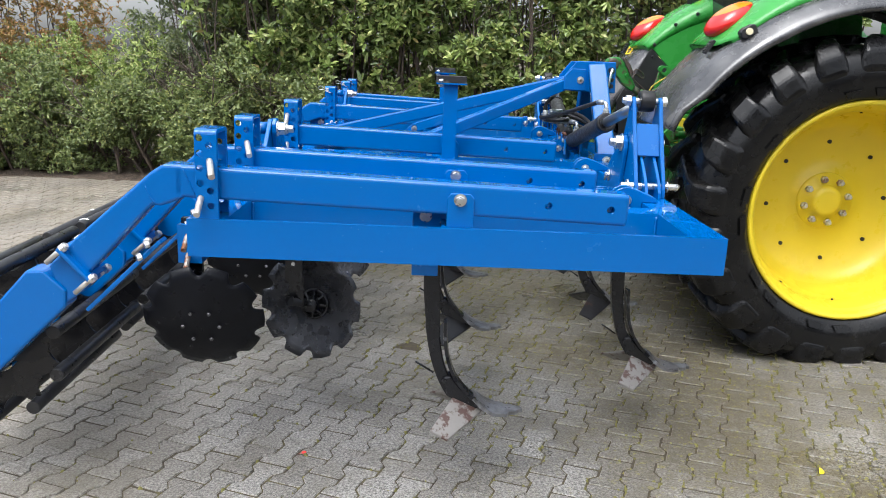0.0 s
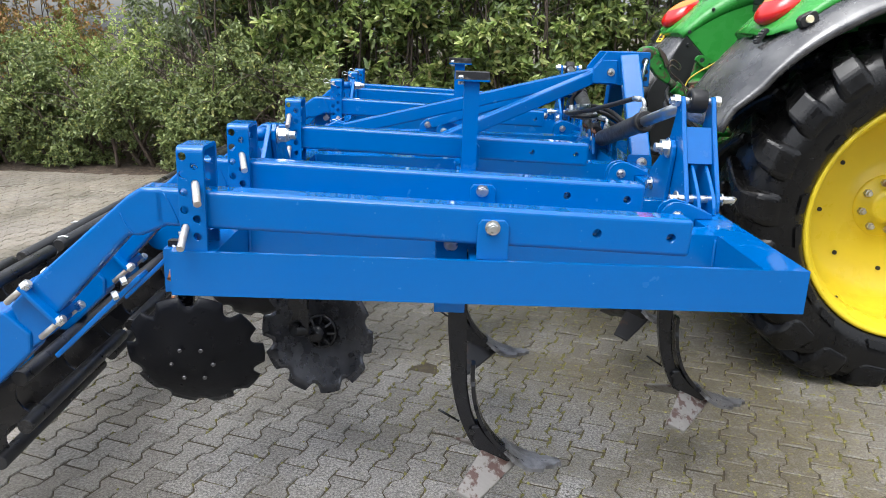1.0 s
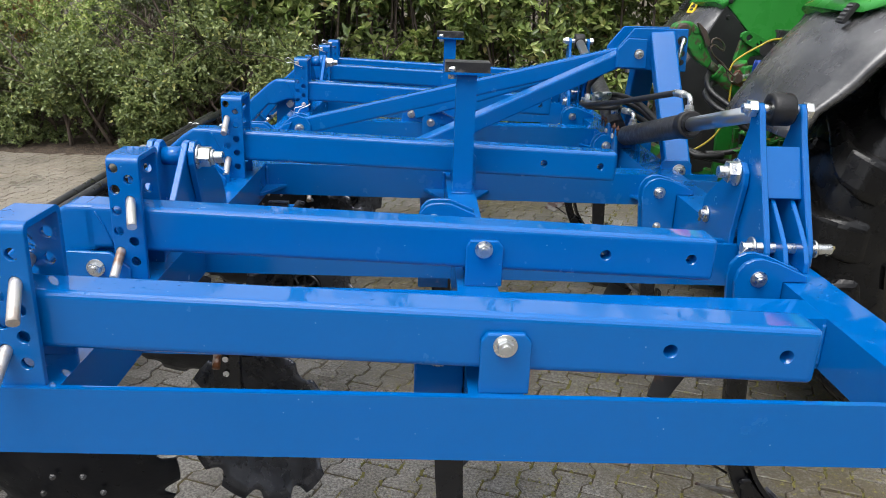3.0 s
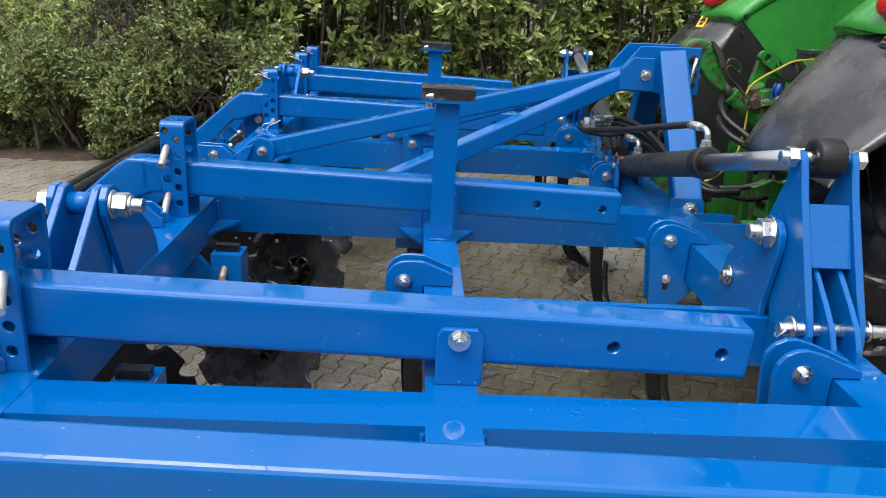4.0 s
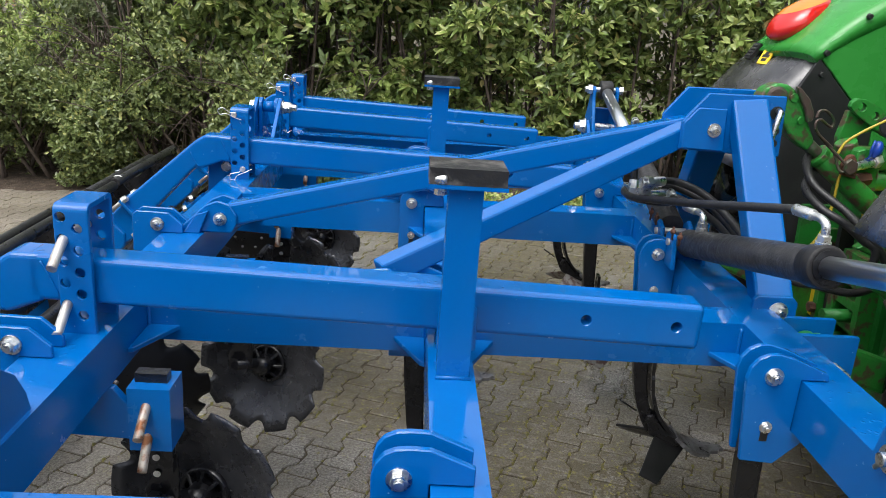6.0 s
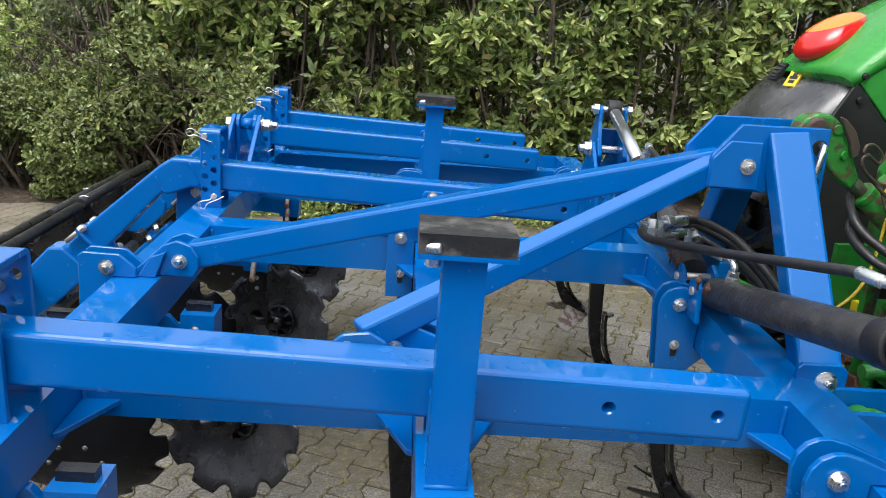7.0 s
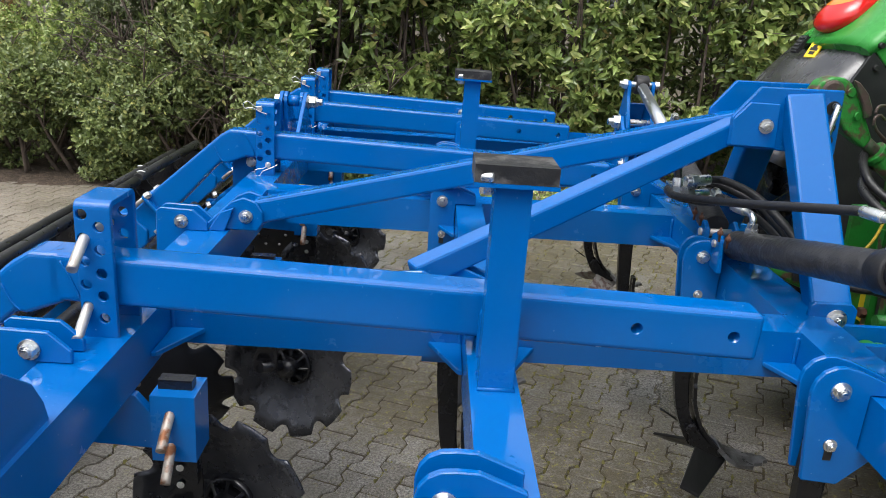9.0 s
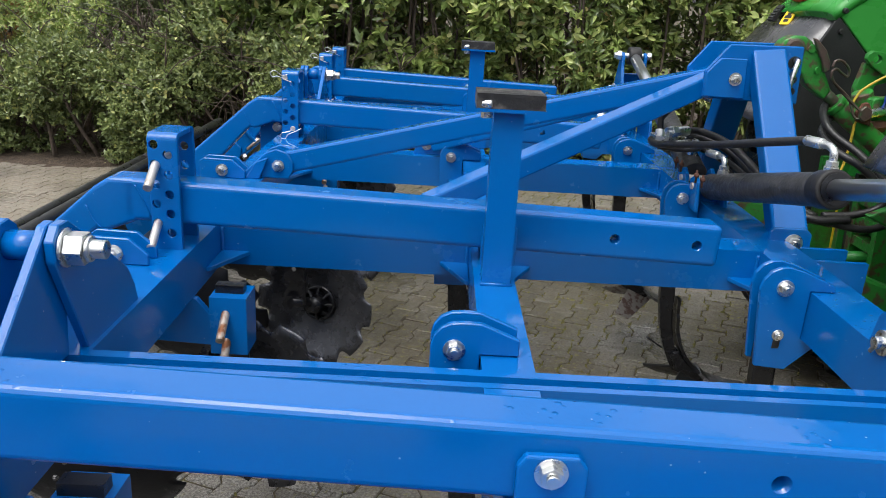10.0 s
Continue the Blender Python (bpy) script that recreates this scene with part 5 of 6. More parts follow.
part("engine_hood", box(B(), 2.9, 4.9, 4.15, other(4.15), 0.95, 1.75, 0.1, 4), GREEN, tractor)
part("floor_pan", box(B(), 1.98, 3.2, 3.96, other(3.96), 1.04, 1.16, 0.02), PLASTIC, tractor)
part("gearbox", box(B(), 2.6, 4.8, 4.28, 4.70, 0.45, 0.96, 0.04, 3), GREEN_DIRTY, tractor)
for y in (3.80, other(3.80)):
    fw = B()
    lathe(fw, [(0.33, -0.17), (0.42, -0.21), (0.55, -0.20), (0.615, -0.14), (0.63, 0.0), (0.615, 0.14), (0.55, 0.20), (0.42, 0.21), (0.33, 0.17)], (4.6, y, 0.635), "y", 64)
    front_wheel = part("front_wheel", fw, TYRE, tractor)
    fr = B()
    lathe(fr, [(0.36, -0.18), (0.33, -0.15), (0.30, 0.0), (0.14, 0.03), (0.0, 0.02)] if y < MID else [(0.36, 0.18), (0.33, 0.15), (0.30, 0.0), (0.14, -0.03), (0.0, -0.02)], (4.6, y, 0.635), "y", 64)
    part("front_rim", fr, YELLOW, front_wheel)
part("front_axle", rod(B(), (4.6, 3.80, 0.63), (4.6, other(3.80), 0.63), 0.08, 16), GREEN_DIRTY, tractor)

# linkage and couplings between the wheels
for s in (-1, 1):
    part("lower_link", beam(B(), (1.85, MID + s * 0.34, 0.55), (1.165, MID + s * 0.50, 0.83), 0.05, 0.09, 0.012), GREEN_WORN, tractor, "chipped green lower link arm")
    part("hook_end", rod(B(), (1.165, MID + s * 0.50 - 0.04, 0.835), (1.165, MID + s * 0.50 + 0.04, 0.835), 0.032, 22, None, 0.006), GREEN_DIRTY, tractor)
    part("link_plate", box(B(), 1.52, 1.63, MID + s * 0.33 - 0.012, MID + s * 0.33 + 0.012, 0.50, 1.00, 0.006, 2), GREEN_DIRTY, tractor)
# top link: catch hook with its latch, spindle and tube
hook = B()
prism(hook, [(1.150, 1.365), (1.150, 1.402), (1.165, 1.426), (1.195, 1.439), (1.228, 1.437), (1.252, 1.422), (1.272, 1.394), (1.298, 1.345), (1.334, 1.275), (1.316, 1.246), (1.258, 1.285), (1.228, 1.325)], "y", MID - 0.028, MID + 0.028, 0.009, 3)
top_link = part("top_link", hook, GREEN_WORN, tractor, "worn green top link with catch hook")
part("hook_cap", rod(B(), (1.200, MID - 0.032, 1.398), (1.200, MID + 0.032, 1.398), 0.035, 28, None, 0.010), HOOK_STEEL, top_link)
part("hook_latch", prism(B(), [(1.246, 1.434), (1.262, 1.428), (1.292, 1.398), (1.310, 1.360), (1.310, 1.338), (1.294, 1.330), (1.282, 1.368), (1.260, 1.404)], "y", MID - 0.042, MID - 0.029, 0.003), HOOK_STEEL, top_link)
part("hook_boss", rod(B(), (1.276, MID - 0.028, 1.336), (1.279, MID - 0.034, 1.336), 0.012, 20, None, 0.002), GREEN_WORN, top_link)
part("hook_boss", rod(B(), (1.250, MID - 0.028, 1.400), (1.250, MID - 0.033, 1.400), 0.013, 18, None, 0.002), GREEN_WORN, top_link)
part("spindle", rod(B(), (1.312, MID, 1.276), (1.390, MID, 1.212), 0.019, 18), HOOK_STEEL, top_link)
tube_bm = rod(B(), (1.362, MID, 1.232), (1.66, MID, 1.000), 0.033, 24, None, 0.004)
tube_part = part("link_tube", tube_bm, GREEN_WORN, top_link)
part("tube_lip", rod(B(), (1.358, MID, 1.2350), (1.374, MID, 1.2225), 0.036, 24, None, 0.003), GREEN_WORN, top_link)
part("tube_lug", prism(B(), [(1.415, 1.210), (1.432, 1.240), (1.448, 1.244), (1.462, 1.223), (1.466, 1.170), (1.42, 1.183)], "y", MID - 0.046, MID - 0.030, 0.003), RUST, top_link)
for pts in (((1.311, 1.379), (1.318, 1.398), (1.345, 1.401), (1.373, 1.380), (1.372, 1.358), (1.350, 1.366), (1.328, 1.376), (1.312, 1.366), (1.320, 1.342), (1.360, 1.312), (1.405, 1.278), (1.440, 1.246)), ((1.312, 1.352), (1.335, 1.330), (1.385, 1.298), (1.402, 1.262), (1.414, 1.238), (1.436, 1.242))):
    part("spring_wire", sweep(B(), glide([(x - 0.004, MID - 0.052 - 0.012 * math.sin(40 * x), z - 0.030 - 0.12 * (x - 1.31)) for x, z in pts], 5), 0.0042, 8), HOOK_STEEL, top_link)
# lift arm: a drilled plate on a round arm
SEEN_BEFORE = set(tractor.children)
plate_bm = prism(B(), [(1.500, 1.405), (1.504, 1.420), (1.519, 1.431), (1.552, 1.427), (1.68, 1.358), (1.68, 1.290), (1.62, 1.318), (1.520, 1.384)], "y", 4.590, 4.612, 0.003, 2)
bmesh.ops.recalc_face_normals(plate_bm, faces=list(plate_bm.faces))
lift = part("lift_arm", drilled("lift_arm", mesh_of("lift_arm", plate_bm, GREEN_WORN), [((1.537, 4.56, 1.404), (1.537, 4.65, 1.404), 0.014), ((1.583, 4.56, 1.379), (1.583, 4.65, 1.379), 0.013)]), None, tractor, "chipped green lift arm with two holes")
part("arm_web", prism(B(), [(1.512, 1.392), (1.492, 1.310), (1.500, 1.235), (1.545, 1.235), (1.556, 1.318), (1.60, 1.330), (1.66, 1.310), (1.66, 1.335)], "y", 4.612, 4.640, 0.004, 2), GREEN_WORN, lift)
part("arm_tube", rod(B(), (1.500, 4.58, 1.300), (1.560, 4.60, 1.150), 0.033, 20, None, 0.004), GREEN_WORN, lift)
# trailer socket with its lid
part("socket_mount", rod(B(), (1.70, 4.575, 1.352), (1.622, 4.520, 1.360), 0.046, 24, None, 0.004), GREEN_DIRTY, tractor)
socket = part("trailer_socket", rod(B(), (1.630, 4.525, 1.360), (1.572, 4.480, 1.364), 0.038, 28, None, 0.008), RUBBER, tractor, "round black trailer socket")
part("socket_tab", beam(B(), (1.578, 4.470, 1.393), (1.622, 4.505, 1.398), 0.014, 0.014, 0.003), RUBBER, socket)
part("socket_slot", beam(B(), (1.578, 4.4795, 1.376), (1.596, 4.478, 1.378), 0.010, 0.016, 0.001), INK, socket)
part("socket_lid", prism(B(), [(1.625, 1.318), (1.650, 1.340), (1.69, 1.348), (1.72, 1.335), (1.70, 1.312), (1.65, 1.300)], "y", 4.49, 4.50, 0.003), HOOK_STEEL, tractor)
part("relay_box", box(B(), 1.70, 1.80, 4.60, 4.70, 1.325, 1.420, 0.006, 2), PLASTIC, tractor)
part("relay_lid", box(B(), 1.695, 1.805, 4.595, 4.705, 1.4205, 1.432, 0.004, 2), PLASTIC, tractor)
# coupler block with blue dust cap and silver lever
block = part("coupler_block", box(B(), 1.505, 1.575, 4.505, 4.575, 1.165, 1.290, 0.008, 2), GREEN_WORN, tractor)
part("coupler_barrel", rod(B(), (1.570, 4.535, 1.256), (1.745, 4.545, 1.262), 0.036, 24, None, 0.005), GREEN_WORN, block)
part("coupler_barrel", rod(B(), (1.570, 4.535, 1.188), (1.745, 4.545, 1.190), 0.031, 24, None, 0.005), GREEN_WORN, block)
part("coupler_collar", rod(B(), (1.600, 4.5365, 1.257), (1.618, 4.5375, 1.2575), 0.041, 24, None, 0.003), GREEN_DIRTY, block)
part("block_spout", prism(B(), [(1.488, 1.262), (1.492, 1.288), (1.515, 1.294), (1.520, 1.240), (1.498, 1.236)], "y", 4.490, 4.530, 0.004), GREEN_WORN, block)
cap_bm = B()
bmesh.ops.create_uvsphere(cap_bm, u_segments=24, v_segments=16, radius=1.0)
for v in cap_bm.verts:
    v.co = Vector((1.543 + v.co.x * 0.017 + v.co.z * 0.004, 4.485 + v.co.y * 0.018, 1.294 + v.co.z * 0.026))
for fc in cap_bm.faces:
    fc.smooth = True
dust_cap = part("dust_cap", cap_bm, BLUE_CAP, block, "blue plastic dust cap")
part("cap_strap", sweep(B(), glide([(1.530, 4.478, 1.320), (1.520, 4.470, 1.300), (1.522, 4.480, 1.270), (1.515, 4.500, 1.255)], 5), 0.004, 8), BLUE_CAP, block)
part("lever", rod(B(), (1.458, 4.440, 1.2485), (1.545, 4.487, 1.257), 0.0135, 16, None, 0.003), ZINC, block)
part("lever_nut", rod(B(), (1.538, 4.483, 1.2565), (1.562, 4.496, 1.259), 0.021, 6, None, 0.003), PIN, block)
part("lever_fork", prism(B(), [(1.425, 1.262), (1.44, 1.275), (1.462, 1.262), (1.462, 1.236), (1.44, 1.225), (1.424, 1.238)], "y", 4.425, 4.440, 0.003), HOOK_STEEL, block)
part("spout_nut", rod(B(), (1.500, 4.492, 1.200), (1.545, 4.498, 1.204), 0.020, 6, None, 0.003), RUST, block)
for ob in set(tractor.children) - SEEN_BEFORE:
    ob.matrix_local = pose(-0.008, 0, -0.040) @ ob.matrix_local
# ribbed rear casting
casting = part("rear_casting", box(B(), 1.600, 1.619, 4.400, 4.640, 0.500, 0.900, 0.006, 2), GREEN_DIRTY, tractor, "dirty green ribbed casting")
for y0, y1 in ((4.425, 4.452), (4.572, 4.604)):
    part("casting_post", box(B(), 1.545, 1.601, y0, y1, 0.500, 0.900, 0.008, 2), GREEN_WORN, casting)
for k in range(6):
    part("casting_rib", box(B(), 1.550, 1.601, 4.453, 4.571, 0.530 + 0.0715 * k, 0.562 + 0.0715 * k, 0.008, 2), GREEN_WORN, casting)
part("upright", box(B(), 1.540, 1.566, 4.650, 4.678, 0.480, 0.960, 0.005, 2), GREEN_WORN, tractor)
part("upright", box(B(), 1.552, 1.600, 4.610, 4.632, 0.480, 0.980, 0.005, 2), RUBBER, tractor)
part("upright_bolt", rod(B(), (1.540, 4.664, 0.680), (1.518, 4.664, 0.680), 0.018, 6, None, 0.003), RUST, tractor)
guard = part("power_shaft_guard", box(B(), 1.600, 1.619, 4.700, 5.000, 0.600, 0.820, 0.012, 2), YELLOW, tractor, "yellow guard over the power take-off")
part("guard_top", box(B(), 1.575, 1.619, 4.280, 4.560, 0.960, 1.100, 0.015, 2), YELLOW, guard)
part("pto_shaft", rod(B(), (1.47, MID, 0.72), (1.60, MID, 0.72), 0.022, 12), GREEN_DIRTY, tractor)
part("rusty_tab", prism(B(), [(4.53, 0.585), (4.64, 0.585), (4.62, 0.66), (4.56, 0.67)], "x", 1.500, 1.512, 0.003), RUST, tractor)
part("cross_plate", prism(B(), [(4.080, 0.52), (4.560, 0.46), (4.560, 0.615), (4.080, 0.720)], "x", 1.445, 1.460, 0.004), GREEN_DIRTY, tractor)
# near stay: bracket, cylinder and shackle
stay = part("stay_bracket", prism(B(), [(1.338, 0.962), (1.405, 0.990), (1.545, 0.952), (1.556, 0.872), (1.470, 0.872), (1.420, 0.918)], "y", 4.135, 4.165, 0.006, 2), GREEN_WORN, tractor)
part("stay_bolt", rod(B(), (1.440, 4.135, 0.905), (1.440, 4.108, 0.905), 0.020, 6, None, 0.003), HOOK_STEEL, stay)
part("stay_bolt", rod(B(), (1.505, 4.135, 0.940), (1.505, 4.118, 0.940), 0.013, 6, None, 0.002), GREEN_WORN, stay)
part("stay_cylinder", rod(B(), (1.548, 4.150, 0.945), (1.520, 4.150, 0.760), 0.034, 22, None, 0.005), GREEN_WORN, stay)
part("stay_rod", rod(B(), (1.520, 4.140, 0.790), (1.492, 4.120, 0.640), 0.019, 16, None, 0.004), GREEN_WORN, stay)
part("shackle", sweep(B(), glide([(1.528, 4.12, 0.865), (1.490, 4.105, 0.850), (1.468, 4.105, 0.822), (1.440, 4.11, 0.740), (1.448, 4.12, 0.700)], 5), 0.013, 10), GREEN_WORN, stay)
part("shackle_pin", rod(B(), (1.472, 4.09, 0.826), (1.500, 4.13, 0.835), 0.014, 12, None, 0.003), RUST, stay)
part("side_plate", prism(B(), [(1.47, 0.96), (1.62, 1.02), (1.62, 0.55), (1.56, 0.55), (1.54, 0.86)], "y", 4.220, 4.240, 0.004), GREEN_DIRTY, tractor)
part("side_plate", prism(B(), [(1.42, 1.00), (1.50, 1.06), (1.60, 1.06), (1.60, 1.00), (1.50, 0.97)], "y", 4.30, 4.33, 0.004), GREEN_WORN, tractor)
for x, y, z in ((1.50, 4.20, 1.03), (1.545, 4.36, 1.04), (1.56, 4.27, 0.98)):
    b = B()
    rod(b, (x + 0.10, y + 0.01, z), (x, y, z), 0.022, 14, None, 0.003)
    rod(b, (x + 0.01, y, z), (x - 0.014, y, z), 0.029, 6, None, 0.003)
    part("pipe_union", b, GREEN_WORN, tractor)
# hoses and cables hanging between machine and tractor
for pts, mat, r in (
        ([(1.52, 4.58, 1.170), (1.43, 4.57, 1.225), (1.360, 4.52, 1.232), (1.318, 4.46, 1.215), (1.302, 4.40, 1.184), (1.318, 4.36, 1.152), (1.37, 4.30, 1.108), (1.42, 4.25, 1.050), (1.462, 4.24, 1.000), (1.475, 4.24, 0.960), (1.44, 4.22, 0.915), (1.36, 4.20, 0.905), (1.25, 4.22, 0.925)], HOSE, 0.0118),
        ([(1.50, 4.60, 1.150), (1.42, 4.58, 1.175), (1.335, 4.46, 1.178), (1.288, 4.38, 1.150), (1.300, 4.30, 1.115), (1.35, 4.26, 1.085), (1.406, 4.25, 1.040), (1.438, 4.24, 1.016), (1.43, 4.24, 0.965), (1.36, 4.25, 0.935), (1.27, 4.26, 0.928)], HOSE, 0.0118),
        ([(1.410, 4.47, 1.235), (1.418, 4.47, 1.256), (1.432, 4.47, 1.278), (1.470, 4.468, 1.306), (1.528, 4.462, 1.341), (1.564, 4.460, 1.360), (1.626, 4.475, 1.367), (1.69, 4.50, 1.366), (1.78, 4.56, 1.352)], WIRE, 0.0042),
        ([(1.553, 4.49, 1.236), (1.536, 4.482, 1.215), (1.520, 4.50, 1.195), (1.512, 4.53, 1.185)], WIRE, 0.0045),
        ([(1.436, 4.46, 1.215), (1.424, 4.46, 1.18), (1.420, 4.46, 1.10), (1.40, 4.45, 1.02), (1.36, 4.44, 0.96), (1.28, 4.43, 0.91), (1.20, 4.44, 0.90)], WIRE, 0.0045)):
    part("loose_line", sweep(B(), glide(pts, 8), r, 8), mat, tractor)

# ---- yard ----
ground_bm = B()
for q in (((-400, -400), (400, -400), (400, 400), (-400, 400)),):
    ground_bm.faces.new([ground_bm.verts.new((x, y, -0.0045)) for x, y in q])
ground = tagged(new("ground", mesh_of("ground", ground_bm, GROUND)), "bare sandy ground under and around the paving", "ground", "", "structure")


# unseen wall, added behind the camera to dim faces turned that way
added_wall_bm = B()
box(added_wall_bm, -22, 24, -8.6, -8.3, -0.05, 3.4, 0.0)
tagged(new("added_wall", mesh_of("added_wall", added_wall_bm, ADDED_GREY)), "plain grey wall added out of view to dim the camera-facing sides", "wall", "", "structure")


def hedge_line(x):
    """Where the bed under the hedge begins."""
    return 8.75 + 0.10 * math.sin(x * 0.9 + 0.6) + 0.05 * math.sin(x * 2.3) - 0.03 * x


bed = B()
xs = [(-16 + 0.4 * k) for k in range(81)]
front_v = [bed.verts.new((x, hedge_line(x) + 0.06 * noise.noise(Vector((x * 3, 0, 0))), -0.004)) for x in xs]
mid_v = [bed.verts.new((x, hedge_line(x) + 0.35, 0.03 + 0.02 * noise.noise(Vector((x * 2, 5, 0))))) for x in xs]
back_v = [bed.verts.new((x, 16, 0.06)) for x in xs]
for a, b in ((front_v, mid_v), (mid_v, back_v)):
    for k in range(80):
        bed.faces.new((a[k], a[k + 1], b[k + 1], b[k])).smooth = True
tagged(new("planting_bed", mesh_of("planting_bed", bed, SOIL)), "dark soil with leaf litter under the hedge", "soil", "", "structure")

# ---- hedge ----
rng = np.random.default_rng(7)


def leaves_mesh(name, centres, dirs, length, width, material, droop=0.12):
    """Many small folded leaves, each a pointed blade of four faces."""
    n = len(centres)
    d = dirs / np.linalg.norm(dirs, axis=1)[:, None]
    ref = rng.normal(size=(n, 3)) * 0.55 + np.array([0, -0.75, 0.75])
    s = np.cross(d, ref)
    s /= np.linalg.norm(s, axis=1)[:, None]
    u = np.cross(s, d)
    L = (length * rng.uniform(0.65, 1.25, n))[:, None]
    Wd = (width * rng.uniform(0.75, 1.2, n))[:, None]
    base, tip = centres, centres + d * L - np.array([0, 0, 1]) * L * droop * rng.uniform(0, 1, n)[:, None]
    mid1, mid2 = centres + d * L * 0.35, centres + d * L * 0.7 - np.array([0, 0, 1]) * L * droop * 0.35
    fold = u * Wd * 0.22
    verts = np.stack([base, mid1 - s * Wd * 0.5 + fold, mid1 + s * Wd * 0.5 + fold, mid2 - s * Wd * 0.42 + fold, mid2 + s * Wd * 0.42 + fold, tip, mid1, mid2], 1).reshape(-1, 3)
    me = bpy.data.meshes.new(name)
    quads = np.array([[1, 6, 7, 3], [6, 2, 4, 7]])
    tris = np.array([[0, 6, 1], [0, 2, 6], [3, 7, 5], [7, 4, 5]])
    off = (np.arange(n) * 8)[:, None, None]
    lq, lt = (quads[None] + off).reshape(-1, 4), (tris[None] + off).reshape(-1, 3)
    loops = np.concatenate([lq.ravel(), lt.ravel()]).astype(np.int32)
    starts = np.concatenate([np.arange(len(lq)) * 4, len(lq) * 4 + np.arange(len(lt)) * 3]).astype(np.int32)
    me.vertices.add(len(verts))
    me.vertices.foreach_set("co", verts.astype(np.float32).ravel())
    me.loops.add(len(loops))
    me.loops.foreach_set("vertex_index", loops)
    me.polygons.add(len(starts))
    me.polygons.foreach_set("loop_start", starts)
    me.update(calc_edges=True)
    me.validate()
    me.materials.append(material)
    return me


def stems(bm, roots, height, spread, r0=0.022, lean=(0, -0.12)):
    """Bowed, forking stems; returns points along them for twigs."""
    pts = []
    for root in roots:
        tip = Vector(root) + Vector((rng.normal() * spread + lean[0], rng.normal() * spread * 0.6 + lean[1], height * rng.uniform(0.75, 1.1)))
        mid = (Vector(root) + tip) / 2 + Vector((rng.normal() * 0.12, rng.normal() * 0.12, 0.1))
        line = glide([root, mid, tip], 6)
        sweep(bm, line, [r0 * (1 - 0.75 * k / (len(line) - 1)) for k in range(len(line))], 6)
        pts += line[2:]
        for j in range(9):
            k = int(rng.integers(2, len(line) - 1))
            a = line[k]
            b = a + Vector((rng.normal() * 0.28, -abs(rng.normal()) * 0.28 + 0.08, rng.uniform(0.05, 0.4)))
            tw = glide([a, (a + b) / 2 + Vector((0, 0, 0.04)), b], 4)
            sweep(bm, tw, [r0 * 0.32 * (1 - 0.7 * q / (len(tw) - 1)) for q in range(len(tw))], 5)
            pts += tw[2:]
    return pts


def shrub(name, label, x, y, wide, deep, high, n_clusters, per, length, width, material, spread_leaf=1.0, low=0.05, bulge=0.35, tips=0, tip_leaf=None, gaps=0.08, stem_r=0.02, n_stems=9):
    """One shrub: stems, older leaves within, and whorls of young leaves at the shoot ends."""
    root = thing(name, label, "shrub", None, "hedge behind the yard")
    bm = B()
    roots = [(x + rng.uniform(-0.4, 0.4) * wide, y + rng.uniform(0.05, 0.5) * deep, 0.0) for _ in range(n_stems)]
    stems(bm, roots, high * 0.92, wide * 0.22, stem_r, (0, -0.15 * deep))
    part("stem", bm, BARK, root)

    def body(n, reach):
        px = x + rng.uniform(-0.62, 0.62, n) * wide
        top = high * (1.0 - 0.28 * np.abs((px - x) / (0.62 * wide)) ** 2 + 0.10 * np.sin(px * 5.1) + 0.06 * np.sin(px * 11.3))
        pz = low + (top - low) * rng.uniform(0, 1, n) ** 0.85
        face = y + 0.12 * np.sin(px * 3.1 + pz * 1.7) + 0.10 * np.sin(px * 5.3 - pz * 3.9 + 1.0) - bulge * np.sin(np.clip(pz / high, 0, 1) * math.pi * 0.9) + 0.16 * np.abs((px - x) / (0.6 * wide)) ** 2
        crown = np.stack([px, face + rng.exponential(reach, n) * deep, pz], 1)
        gap = np.array([noise.noise(Vector((a * 1.9, b * 1.9, c * 1.9))) + 0.5 * noise.noise(Vector((a * 5.0, b * 5.0, c * 5.0))) for a, b, c in crown])
        crown = crown[gap > -gaps - 0.2 * rng.uniform(0, 1, n)]
        n = len(crown)
        out = np.stack([rng.normal(0, 0.55, n), -np.abs(rng.normal(0.55, 0.4, n)), rng.normal(0.55, 0.4, n)], 1)
        return crown, out / np.linalg.norm(out, axis=1)[:, None]

    crown, out = body(n_clusters, 0.24)
    c, o = np.repeat(crown, per, 0), np.repeat(out, per, 0)
    m = len(c)
    d = o * 0.75 + rng.normal(0, 0.75 * spread_leaf, (m, 3))
    c = c - o * length * 0.6 * rng.uniform(0, 1.6, m)[:, None] + rng.normal(0, length * 0.18, (m, 3))
    part("leaves", leaves_mesh("leaves", c, d, length, width, material), None, root)
    if tips:
        crown, out = body(tips, 0.07)
        crown = crown + out * length * 0.5
        c, o = np.repeat(crown, 8, 0), np.repeat(out, 8, 0)
        m = len(c)
        side = np.cross(o, rng.normal(size=(m, 3)))
        side /= np.linalg.norm(side, axis=1)[:, None]
        back_off = rng.uniform(0, 1, m)[:, None]
        d = o * (1.0 - 0.75 * back_off) + side * 0.85
        part("young_growth", leaves_mesh("young_growth", c - o * length * 0.45 * back_off, d, length * 0.95, width * 0.95, tip_leaf, 0.2), None, root)
    return root


